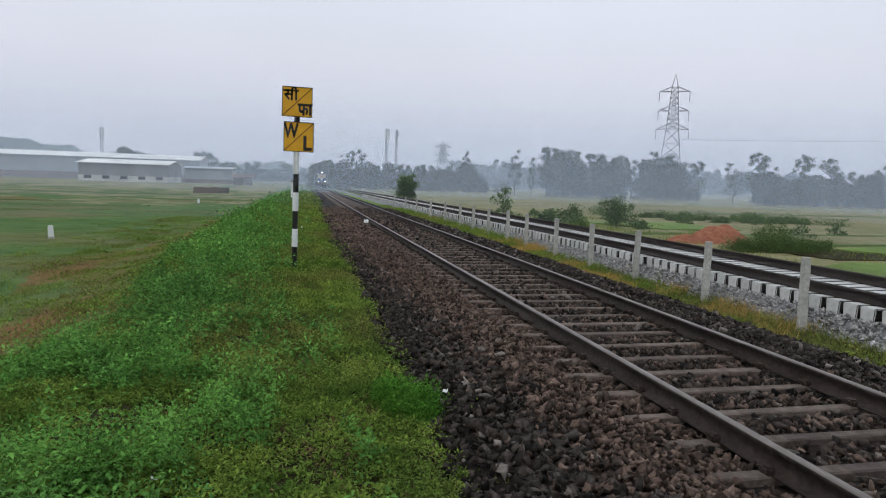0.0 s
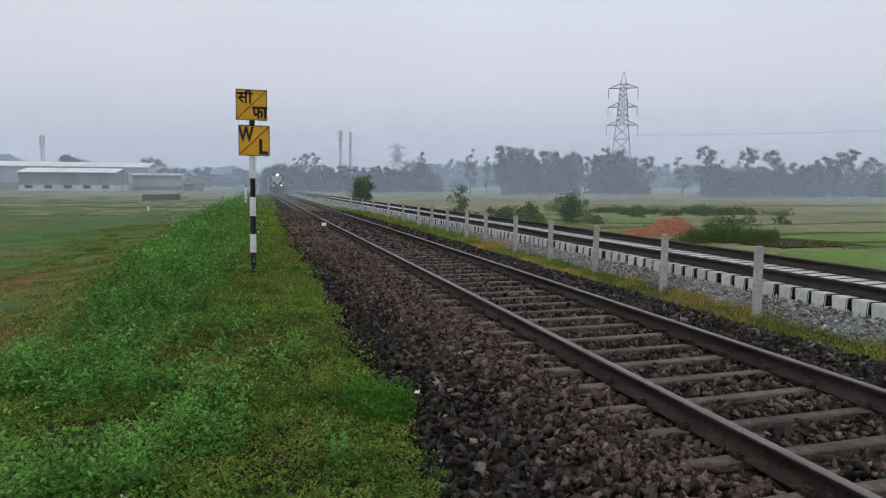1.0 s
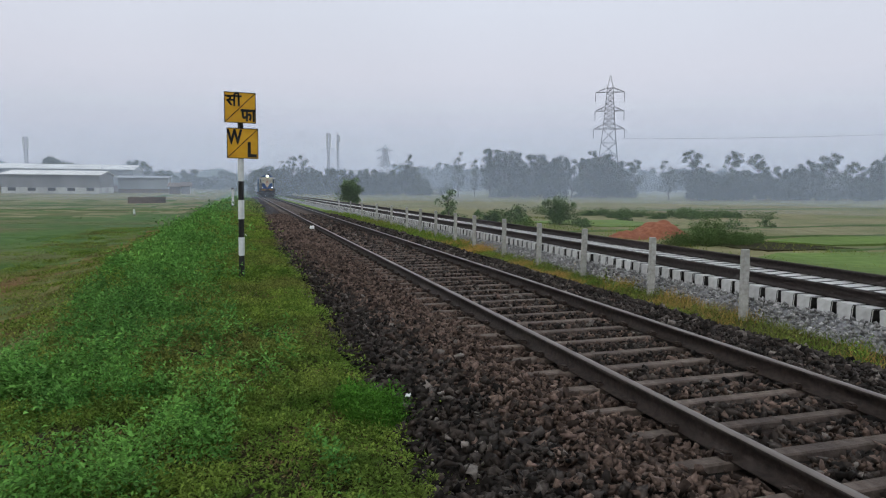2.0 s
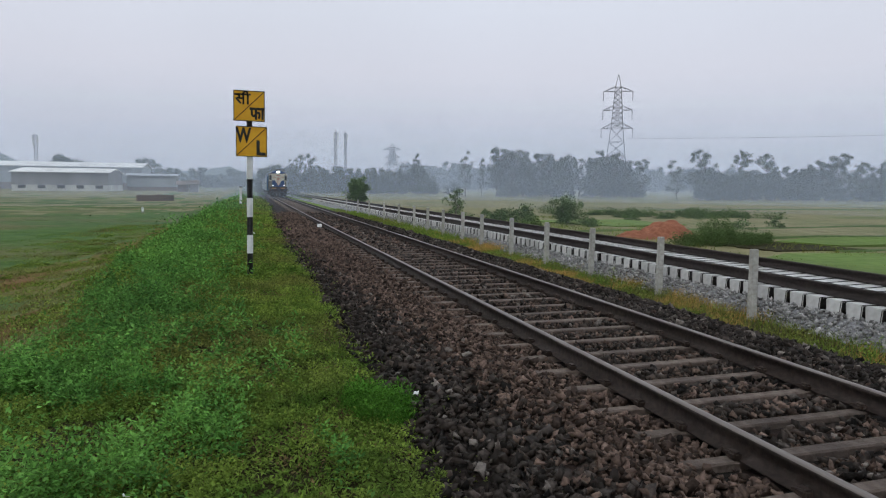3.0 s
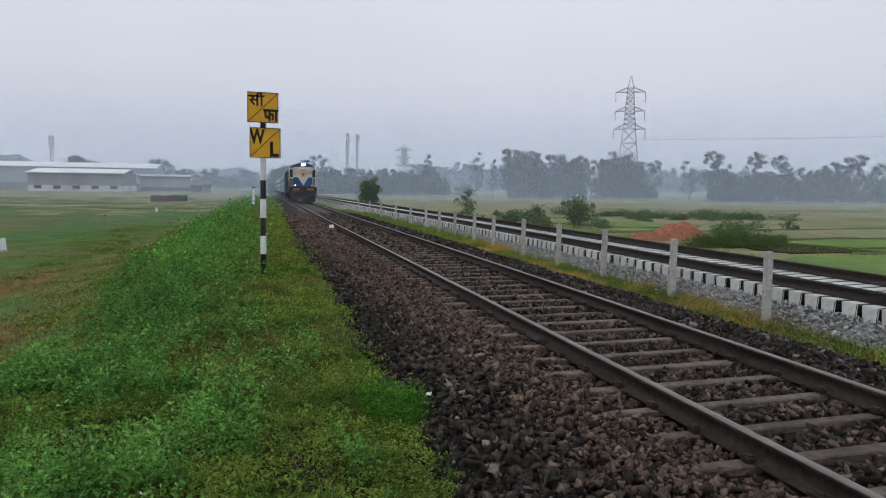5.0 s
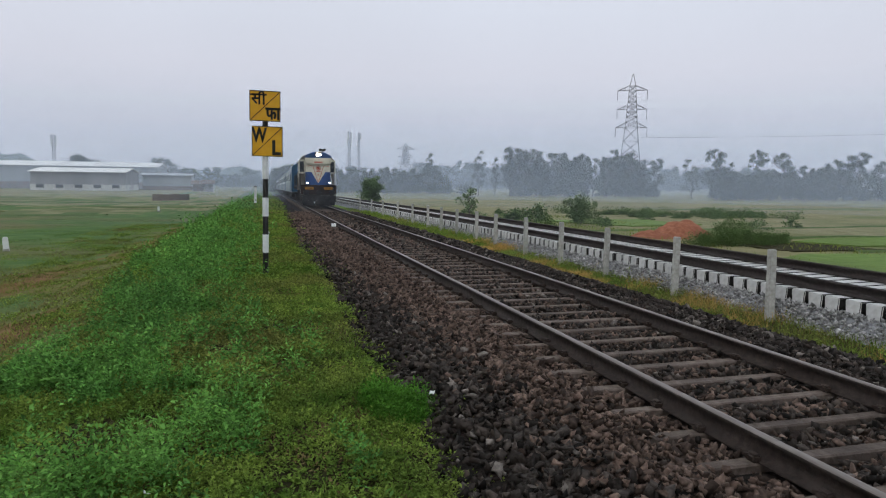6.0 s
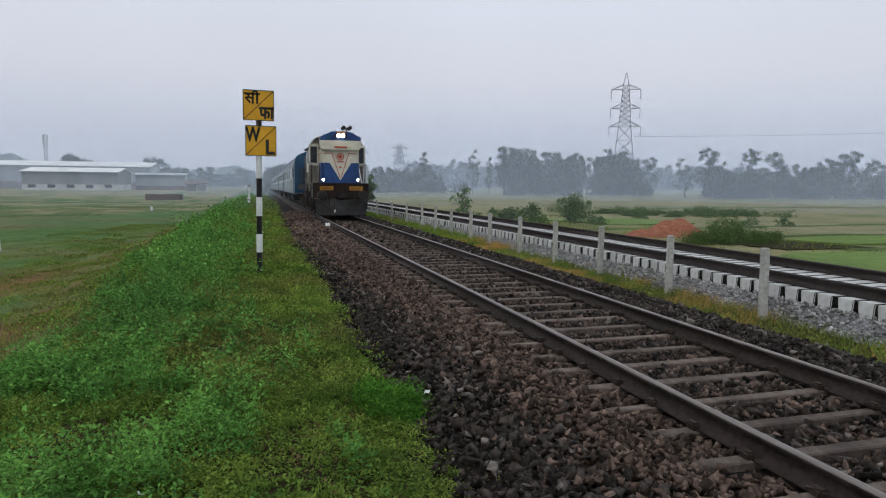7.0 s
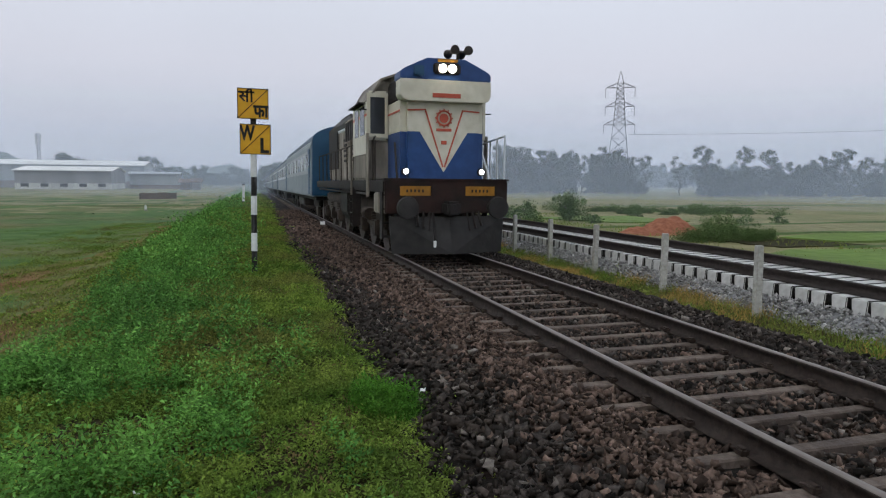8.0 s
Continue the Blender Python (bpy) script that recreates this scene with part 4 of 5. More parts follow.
def hood_block(half, z0, z1, y0, y1, radius):
    """A hood section with rounded front corners."""
    bm = box(-half, half, y0, y1, z0, z1)
    front = [e for e in bm.edges if abs(e.verts[0].co.z - e.verts[1].co.z) > 0.1 and e.verts[0].co.y < (y0 + y1) / 2]
    bmesh.ops.bevel(bm, geom=front, offset=radius, segments=6, affect="EDGES")
    return bm


def build_loco():
    """Nose at y = 0, running towards -y; rail level z = 0."""
    L = thing("diesel_locomotive", "blue and cream diesel locomotive with its headlamps lit", "locomotive")
    P = lambda name, bm, mat, parent=L, label="", smooth=False: part(name, bm, mat, parent, label, smooth)
    P("underframe", box(-1.38, 1.38, 0.02, 13.7, 1.42, 1.68, 0.03), M_SOOT)
    beam = P("buffer_beam", box(-1.36, 1.36, -0.08, 0.02, 0.98, 1.68, 0.02), M_BEAM, label="rusty red buffer beam")
    P("footplate_edge", box(-1.38, 1.38, -0.11, 0.0, 1.68, 1.72), M_BEAM, beam)
    # cowcatcher: a bent plate, raked towards the rails
    bm = bmesh.new()
    for s in (-1, 1):
        vs = [bm.verts.new(p) for p in ((0, -0.42, 0.14), (s * 1.22, -0.1, 0.14), (s * 1.28, -0.06, 0.92), (0, -0.20, 0.92))]
        bk = [bm.verts.new(v.co + Vector((0, 0.05, 0))) for v in vs]
        bm.faces.new(vs), bm.faces.new(bk[::-1])
        for i in range(4):
            bm.faces.new((vs[i], bk[i], bk[(i + 1) % 4], vs[(i + 1) % 4]))
    bmesh.ops.recalc_face_normals(bm, faces=bm.faces[:])
    P("cowcatcher", bm, M_PLOUGH, label="scuffed dark steel cowcatcher")
    for s in (-1, 1):
        pl = P("yellow_plate", box(s * 0.72 - 0.33, s * 0.72 + 0.33, -0.1, -0.082, 1.36, 1.56), M_PLATE, beam, "yellow plate with dark marks")
        for k in range(5):
            P("mark", box(s * 0.72 - 0.2 + k * 0.085, s * 0.72 - 0.16 + k * 0.085, -0.104, -0.1, 1.43, 1.49), M_BEAM, pl)
        buf = P("buffer", tube((s * 0.98, -0.08, 1.12), (s * 0.98, -0.48, 1.12), 0.11, sides=16), M_SOOT)
        P("buffer_head", tube((s * 0.98, -0.48, 1.12), (s * 0.98, -0.56, 1.12), 0.235, 0.22, sides=24), M_PLOUGH, buf)
    cp = P("coupler", box(-0.16, 0.16, -0.55, -0.08, 0.95, 1.25, 0.05), M_SOOT)
    P("coupler_jaw", box(-0.2, 0.02, -0.72, -0.52, 0.96, 1.24, 0.05), M_SOOT, cp)
    P("hose", tube((-0.35, -0.12, 1.0), (-0.33, -0.3, 0.4), 0.035, sides=8), M_SOOT)
    P("hose_cock", box(-0.38, -0.32, -0.34, -0.28, 0.28, 0.42, 0.01), M_WHITE)
    # short hood
    nose = P("short_hood", hood_block(0.94, 1.72, 2.72, 0.28, 1.9, 0.14), M_BLUE, label="blue lower nose panel")
    P("upper_nose", hood_block(0.94, 2.724, 3.40, 0.28, 1.9, 0.14), M_CREAM, label="cream upper nose panel")
    P("visor_band", prism([(-0.84, 3.35), (0.84, 3.35), (0.95, 3.39), (1.0, 3.48), (1.0, 3.80), (-1.0, 3.80), (-1.0, 3.48), (-0.95, 3.39)], 0.08, 0.55, bevel=0.012), M_CREAM, label="cream band above the nose")
    P("roof_front", prism([(-1.0, 3.804), (1.0, 3.804), (1.0, 3.95), (0.93, 4.01), (0.42, 4.25), (-0.42, 4.25), (-0.93, 4.01), (-1.0, 3.95)], 0.10, 0.72, bevel=0.015), M_BLUE, label="blue roof front")
    P("hood_crown", prism([(-0.93, 3.402), (0.93, 3.402), (0.93, 3.86), (0.74, 4.04), (0.4, 4.18), (-0.4, 4.18), (-0.74, 4.04), (-0.93, 3.86)], 0.5, 1.72, bevel=0.03), M_SOOT, label="sooty black upper hood")
    for s in (-1, 1):
        P("side_red_line", box(s * 0.945 - 0.005, s * 0.945 + 0.005, 0.42, 1.68, 3.15, 3.19), M_RED, nose)
    P("vent_box", box(-0.72, -0.5, 0.05, 0.12, 3.86, 4.08, 0.02), M_COACH, nose, "dark blue vent box")
    P("roof_plate", box(-0.2, 0.24, 0.06, 0.099, 4.17, 4.235, 0.005), M_PLATE, nose, "small yellow plate")
    # cream V with red edging
    bm = bmesh.new()
    vs = [bm.verts.new(p) for p in ((-0.55, 0.272, 2.74), (0.0, 0.272, 1.86), (0.55, 0.272, 2.74))]
    bk = [bm.verts.new(v.co + Vector((0, 0.012, 0))) for v in vs]
    bm.faces.new(vs), bm.faces.new(bk[::-1])
    for i in range(3):
        bm.faces.new((vs[i], bk[i], bk[(i + 1) % 3], vs[(i + 1) % 3]))
    bmesh.ops.recalc_face_normals(bm, faces=bm.faces[:])
    P("v_panel", bm, M_CREAM, nose, "cream V panel")
    for s in (-1, 1):
        stroke([(s * 0.80, 3.17), (s * 0.42, 3.19), (s * 0.02, 1.98)], 0.035, M_RED, nose, 0.265, "red_line")
    bm = bmesh.new()
    for k in range(20):
        a, b = k * 0.314159, (k + 1) * 0.314159
        tube((0.155 * math.cos(a), 0.262, 3.02 + 0.155 * math.sin(a)), (0.155 * math.cos(b), 0.262, 3.02 + 0.155 * math.sin(b)), 0.022, sides=5, bm=bm)
    for k in range(12):
        a = k * 0.5236
        tube((0.16 * math.cos(a), 0.262, 3.02 + 0.16 * math.sin(a)), (0.20 * math.cos(a), 0.262, 3.02 + 0.20 * math.sin(a)), 0.016, sides=5, bm=bm)
    tube((0, 0.272, 3.02), (0, 0.258, 3.02), 0.10, sides=16, bm=bm)
    P("emblem", bm, M_RED, nose, "round red emblem")
    P("name_bar", box(-0.17, 0.17, 0.262, 0.272, 2.74, 2.80), M_RED, nose, "red bar of small writing")
    P("number_bar", box(-0.06, 0.06, 0.262, 0.272, 2.46, 2.54), M_RED, nose)
    P("title_bar", box(-0.31, 0.31, 0.066, 0.079, 3.43, 3.52), M_RED, nose, "red bar of writing")
    lampbox = P("headlamp", box(-0.30, 0.30, 0.03, 0.14, 3.92, 4.14, 0.03), M_SOOT, label="twin headlamp housing")
    for s in (-1, 1):
        P("lamp_lens", tube((s * 0.105, 0.04, 4.03), (s * 0.105, 0.015, 4.03), 0.085, sides=20), M_LAMP, lampbox, "lit headlamp")
        mk = P("marker_lamp", tube((s * 0.855, 0.30, 1.87), (s * 0.855, 0.20, 1.87), 0.085, sides=16), M_SOOT)
        P("lamp_lens", tube((s * 0.855, 0.205, 1.87), (s * 0.855, 0.19, 1.87), 0.055, sides=16), M_MARKER, mk, "lit marker lamp")
    bm = bmesh.new()
    for s in (0.16, 0.46):
        tube((s, 0.3, 4.43), (s, 0.02, 4.43), 0.04, 0.10, 14, bm)
        tube((s, 0.55, 4.43), (s, 0.3, 4.43), 0.10, 0.04, 14, bm)
    tube((0.16, 0.3, 4.43), (0.46, 0.3, 4.43), 0.03, sides=8, bm=bm)
    tube((0.31, 0.3, 4.22), (0.31, 0.3, 4.46), 0.035, sides=8, bm=bm)
    P("horn", bm, M_SOOT, label="paired black air horns")
    # cab
    cab = P("cab", prism([(-1.40, 1.70), (1.40, 1.70), (1.40, 3.55), (1.12, 3.98), (0.5, 4.2), (-0.5, 4.2), (-1.12, 3.98), (-1.40, 3.55)], 1.7, 3.9, bevel=0.04), M_GRIME, label="grimy cream cab")
    P("cab_roof", prism([(-1.42, 3.52), (-1.13, 4.0), (-0.5, 4.23), (0.5, 4.23), (1.13, 4.0), (1.42, 3.52), (1.38, 3.50), (1.1, 3.95), (0.5, 4.18), (-0.5, 4.18), (-1.1, 3.95), (-1.38, 3.50)], 1.6, 4.0), M_GRIME)
    for s in (-1, 1):
        P("cab_front_panel", box(s * 1.19 - 0.25, s * 1.19 + 0.25, 1.60, 1.7, 2.60, 3.72, 0.045), M_CREAM, cab)
        P("cab_front_lower", box(s * 1.15 - 0.245, s * 1.15 + 0.245, 1.674, 1.7, 1.72, 2.58, 0.01), M_GRIME, cab, "grimy lower cab front")
        fw = P("cab_window", box(s * 1.20 - 0.175, s * 1.20 + 0.175, 1.585, 1.605, 2.74, 3.58, 0.008), M_PANE, cab, "dark cab window")
        P("window_frame", box(s * 1.20 - 0.235, s * 1.20 + 0.235, 1.588, 1.602, 2.66, 3.66, 0.006), M_CREAM, fw)
        P("cab_side_cream", box(s * 1.405 - 0.01, s * 1.405 + 0.01, 1.75, 3.85, 2.3, 3.5), M_CREAM, cab)
        for y0, y1 in ((2.1, 2.7), (2.95, 3.5)):
            P("side_window", box(s * 1.418 - 0.008, s * 1.418 + 0.008, y0, y1, 2.75, 3.42), M_PANE, cab, "dark side window")
        P("red_band", box(s * 1.417 - 0.006, s * 1.417 + 0.006, 1.75, 3.85, 3.17, 3.22), M_RED, cab)
    # long hood
    hood = P("long_hood", prism([(-0.9, 1.70), (0.9, 1.70), (0.9, 3.6), (0.55, 3.95), (-0.55, 3.95), (-0.9, 3.6)], 3.9, 13.3, bevel=0.05), M_GRIME, label="grimy pale engine hood")
    P("hood_top", prism([(-0.92, 3.4), (0.92, 3.4), (0.92, 3.62), (0.56, 3.98), (-0.56, 3.98), (-0.92, 3.62)], 4.2, 13.2), M_SOOT, hood, "sooty hood top")
    for s in (-1, 1):
        for k in range(9):
            y = 4.5 + k * 0.95
            d = P("hood_door", box(s * 0.905 - 0.012, s * 0.905 + 0.012, y, y + 0.82, 1.85, 3.3, 0.006), M_GRIME, hood)
            if k % 2 == 0:
                for j in range(5):
                    P("louvre", box(s * 0.925 - 0.012, s * 0.925 + 0.012, y + 0.12, y + 0.7, 2.3 + 0.17 * j, 2.38 + 0.17 * j), M_SOOT, d)
        bm = bmesh.new()
        for k in range(8):
            y = 4.3 + k * 1.25
            tube((s * 1.33, y, 1.68), (s * 1.33, y, 2.62), 0.02, sides=6, bm=bm)
        tube((s * 1.33, 4.3, 2.62), (s * 1.33, 13.05, 2.62), 0.02, sides=6, bm=bm)
        P("handrail", bm, M_BOGIE)
        steel = M_SHUTTER if s > 0 else M_BOGIE
        front = 0.05 if s > 0 else 1.2
        rail = P("front_handrail", tube((s * 1.33, front, 2.66), (s * 1.33, 1.55, 2.56), 0.022, sides=6), steel, label="slim steel handrail")
        P("brace", tube((s * 1.05, 0.2, 1.72), (s * 0.98, 0.75, 2.5), 0.025, sides=6), steel, rail)
        for y in (0.05, 0.5, 0.95, 1.5) if s > 0 else (1.25, 1.5):
            P("rail_post", tube((s * 1.33, y, 1.68), (s * 1.33, y, 2.65 - 0.06 * y), 0.022, sides=6), steel, rail)
        bm = bmesh.new()
        for k in range(4):
            box(s * 1.18 - 0.16, s * 1.18 + 0.16, 0.3, 0.55, 0.45 + 0.3 * k, 0.48 + 0.3 * k, bm=bm)
        for e in (-0.16, 0.16):
            box(s * 1.18 + e - 0.02, s * 1.18 + e + 0.02, 0.3, 0.55, 0.42, 1.45, bm=bm)
        P("steps", bm, M_SOOT)
    for s in (-1, 1):
        P("walkway_pipe", tube((s * 1.3, 2.2, 1.36), (s * 1.3, 13.2, 1.36), 0.035, sides=8), M_SOOT)
        P("air_reservoir", tube((s * 1.05, 6.0, 1.2), (s * 1.05, 7.5, 1.2), 0.17, sides=14), M_SOOT)
        P("sand_box", box(s * 1.18 - 0.16, s * 1.18 + 0.16, 0.75, 1.35, 0.95, 1.42, 0.03), M_GRIME)
        for y in (1.5, 1.62, 4.02):
            P("grab_rail", tube((s * 1.44, y, 1.3), (s * 1.44, y, 2.75), 0.03, sides=6), M_GRIME, cab)
        bm = bmesh.new()
        for k in range(4):
            box(s * 1.3 - 0.12, s * 1.3 + 0.12, 4.05, 4.45, 0.5 + 0.3 * k, 0.53 + 0.3 * k, bm=bm)
        for y in (4.05, 4.45):
            box(s * 1.3 - 0.12, s * 1.3 + 0.12, y - 0.02, y + 0.02, 0.48, 1.5, bm=bm)
        P("side_steps", bm, M_SOOT)
        P("mirror_arm", tube((s * 1.42, 1.75, 3.3), (s * 1.62, 1.7, 3.3), 0.015, sides=6), M_SOOT, cab)
        P("sun_shade", box(s * 1.48 - 0.09, s * 1.48 + 0.09, 2.0, 3.6, 3.46, 3.49), M_SOOT, cab)
        for k, x in enumerate((0.42, 0.55, 0.68)):
            P("hose", tube((s * x, -0.1, 1.02), (s * (x + 0.03), -0.24, 0.62 + 0.05 * k), 0.028, sides=8), M_SOOT, beam)
    P("roof_grille", box(-0.5, 0.5, 10.6, 12.9, 3.96, 4.1, 0.03), M_SOOT, hood)
    P("exhaust", box(-0.25, 0.25, 7.6, 8.4, 3.96, 4.14, 0.03), M_SOOT, hood)
    P("roof_bracket", box(-1.0, 1.0, 4.6, 5.4, 3.72, 4.05, 0.05), M_SOOT, hood)
    for s in (-1, 1):
        duct = P("air_intake", box(s * 1.04 - 0.14, s * 1.04 + 0.14, 5.3, 7.0, 2.75, 3.5, 0.06), M_GRIME, hood, "bulging grimy air intake")
        for j in range(4):
            P("slat", box(s * 1.19 - 0.012, s * 1.19 + 0.012, 5.42 + 0.38 * j, 5.68 + 0.38 * j, 2.85, 3.4, 0.005), M_SOOT, duct)
        P("pipe_run", tube((s * 1.0, 4.0, 3.28), (s * 1.02, 9.5, 3.34), 0.05, sides=8), M_SHUTTER, hood, "pale pipe along the hood")
        P("radiator_grille", box(s * 0.94 - 0.02, s * 0.94 + 0.02, 10.4, 12.9, 2.1, 3.45, 0.01), M_SOOT, hood, "black radiator grille")
        P("sand_pipe", tube((s * 1.12, 1.3, 1.0), (s * 0.92, 1.45, 0.16), 0.03, sides=6), M_BOGIE)
        P("brake_cylinder", tube((s * 1.2, 2.55, 0.86), (s * 1.2, 3.05, 0.86), 0.15, sides=12), M_BOGIE)
    P("fuel_tank", prism([(-1.25, 1.42), (-1.25, 0.7), (-0.95, 0.4), (0.95, 0.4), (1.25, 0.7), (1.25, 1.42)], 6.05, 7.5, bevel=0.04), M_SOOT)
    wheels = []
    for y0 in (1.6, 8.0):
        bg = P("bogie", box(-1.12, 1.12, y0 - 0.3, y0 + 4.3, 0.95, 1.25, 0.05), M_BOGIE)
        for s in (-1, 1):
            P("side_frame", box(s * 1.06 - 0.07, s * 1.06 + 0.07, y0 - 0.3, y0 + 4.3, 0.55, 0.98, 0.05), M_BOGIE, bg)
            for a in (0.25, 2.0, 3.75):
                P("axle_box", box(s * 1.16 - 0.09, s * 1.16 + 0.09, y0 + a - 0.2, y0 + a + 0.2, 0.36, 0.76, 0.04), M_BOGIE, bg)
                bm = bmesh.new()
                for j in range(5):
                    tube((s * 1.12, y0 + a + 0.42, 0.6 + 0.07 * j), (s * 1.12, y0 + a + 0.42, 0.64 + 0.07 * j), 0.1, sides=10, bm=bm)
                P("spring", bm, M_BOGIE, bg)
        for a in (0.25, 2.0, 3.75):
            wheels.append(wheelset(L, y0 + a, 0.546))
    return L, wheels


def build_coach():
    """A passenger coach, its front end at y = 0."""
    C = thing("passenger_coach", "grey-blue passenger coach with a whitish window band and blue ends", "railway coach", "coaches of the train")
    P = lambda name, bm, mat, parent=C, label="", smooth=False: part(name, bm, mat, parent, label, smooth)
    body = P("body", prism([(-1.60, 1.05), (1.60, 1.05), (1.62, 1.9), (1.60, 3.25), (1.50, 3.42), (-1.50, 3.42), (-1.60, 3.25), (-1.62, 1.9)], 0.35, 21.65, bevel=0.05), M_COACH_PALE)
    arc = [(1.54 * math.cos(a), 3.40 + 0.62 * math.sin(a)) for a in np.linspace(0, math.pi, 15)]
    P("roof", prism(arc, 0.36, 21.64), M_ROOF, label="grey arched roof")
    for y0, y1 in ((0.30, 0.36), (21.64, 21.70)):
        e = P("end_wall", prism([(-1.58, 1.1), (1.58, 1.1)] + arc, y0, y1), M_COACH)
        P("gangway", box(-0.45, 0.45, y0 - 0.3 if y0 < 1 else y1, y0 if y0 < 1 else y1 + 0.3, 1.2, 3.2, 0.03), M_SOOT, e, "black rubber gangway")
    for s in (-1, 1):
        P("window_band", box(s * 1.628 - 0.008, s * 1.628 + 0.008, 1.7, 20.3, 2.02, 2.98), M_SHUTTER, body, "whitish band at the windows")
        P("lower_band", box(s * 1.624 - 0.008, s * 1.624 + 0.008, 0.45, 21.55, 1.12, 1.98), M_COACH_PALE, body, "dusty pale lower side")
        for k in range(18):
            y = 2.15 + k * 1.0
            w = P("window", box(s * 1.64 - 0.006, s * 1.64 + 0.006, y, y + 0.62, 2.2, 2.86), M_PANE if (k * 7 + s) % 5 > 1 else M_SHUTTER, body)
            P("window_bar", box(s * 1.65 - 0.005, s * 1.65 + 0.005, y - 0.03, y + 0.65, 2.5, 2.53), M_TIN, w)
        for y in (0.75, 20.45):
            d = P("door", box(s * 1.636 - 0.01, s * 1.636 + 0.01, y, y + 0.8, 1.15, 3.05), M_COACH, C, "dark blue coach door")
            P("door_window", box(s * 1.65 - 0.006, s * 1.65 + 0.006, y + 0.2, y + 0.6, 2.25, 2.85), M_PANE, d)
    P("underframe", box(-1.4, 1.4, 0.4, 21.6, 0.9, 1.06), M_SOOT)
    P("equipment_box", box(-1.3, 1.3, 8.3, 12.8, 0.45, 0.9, 0.05), M_SOOT)
    for y0 in (2.2, 16.9):
        bg = P("bogie", box(-1.1, 1.1, y0, y0 + 2.9, 0.55, 0.85, 0.05), M_SOOT)
        for a in (0.0, 2.9):
            bm = tube((-0.82, y0 + a, 0.457), (0.82, y0 + a, 0.457), 0.08, sides=8)
            for s in (-1, 1):
                tube((s * 0.80, y0 + a, 0.457), (s * 0.93, y0 + a, 0.457), 0.457, sides=20, bm=bm)
            P("wheelset", bm, M_WHEEL, bg)
    return C


loco, loco_wheels = build_loco()
coach = build_coach()
coaches = [coach] + [copy_thing(coach, pose(0, 0, 0)) for _ in range(9)]
NOSE = [(0.0, 167.0), (8.0, 13.5)]


def on_line(y):
    """A pose on the old track's middle at y, along the line."""
    y = float(y)
    dx, dz = float(bend(y + 4) - bend(y - 4)) / 8, float(fall(y + 4) - fall(y - 4)) / 8
    return pose(0.8715 + float(bend(y)), y, float(fall(y)), math.degrees(dz), 0, -math.degrees(dx))


# ---- loose stones and green cover ----
def build_stones(name, label, spots, size, mat, seed):
    """Broken stones at spots (x, y, z)."""
    rng = np.random.default_rng(seed)
    base = np.array([(x, y, z) for z in (-0.7, 0.7) for x, y in ((-0.7, -0.7), (0.7, -0.7), (0.7, 0.7), (-0.7, 0.7))])
    tri = np.array([(0, 2, 1), (0, 3, 2), (4, 5, 6), (4, 6, 7), (0, 1, 5), (0, 5, 4), (1, 2, 6), (1, 6, 5), (2, 3, 7), (2, 7, 6), (3, 0, 4), (3, 4, 7)])
    n = len(spots)
    cut = base[None] * rng.uniform(0.5, 1.2, (n, 8, 1)) + rng.uniform(-0.4, 0.4, (n, 8, 3))
    cut *= size * (0.5 + rng.random((n, 1, 1)) ** 1.6) * np.stack([rng.uniform(0.8, 1.6, n), rng.uniform(0.6, 1.1, n), rng.uniform(0.4, 0.85, n)], -1)[:, None]
    q = rng.normal(size=(n, 4))
    q[:, 1:3] *= 0.45
    q /= np.linalg.norm(q, axis=1)[:, None]
    w, x, y, z = q.T
    rot = np.stack([1 - 2 * (y * y + z * z), 2 * (x * y - z * w), 2 * (x * z + y * w), 2 * (x * y + z * w), 1 - 2 * (x * x + z * z), 2 * (y * z - x * w), 2 * (x * z - y * w), 2 * (y * z + x * w), 1 - 2 * (x * x + y * y)], -1).reshape(n, 3, 3)
    v = np.einsum("nij,nkj->nki", rot, cut) + spots[:, None]
    f = (tri[None] + 8 * np.arange(n)[:, None, None]).reshape(-1, 3)
    return soup(name, v.reshape(-1, 3), f, mat, label, "ballast")


def spread_stones(bands, outline, seed, keep=None, lift=0.01):
    rng = np.random.default_rng(seed)
    o = np.array(outline)
    out = []
    for y0, y1, per in bands:
        n = int(per * (y1 - y0) * (o[-1, 0] - o[0, 0]))
        u, y = rng.uniform(o[0, 0], o[-1, 0], n), rng.uniform(y0, y1, n)
        z = np.interp(u, o[:, 0], o[:, 1]) + fall(y) + rng.uniform(-0.02, 0.04, n) + lift
        if keep is not None:
            k = keep(u, y, rng)
            u, y, z = u[k], y[k], z[k]
        out.append(np.stack([u + bend(y), y, z], -1))
    return out


OLD_BED = [(-2.15, -0.33), (-1.9, -0.29), (-1.45, -0.23), (-0.95, -0.19), (-0.5, -0.215), (-0.2, -0.225), (0.9, -0.225), (1.95, -0.225), (2.3, -0.215), (2.8, -0.21), (3.3, -0.32), (3.95, -0.45)]
NEW_BED = [(4.22, -0.43), (4.42, -0.32), (4.62, -0.13), (4.8, -0.10), (7.0, -0.06), (7.5, -0.08), (8.3, -0.5)]


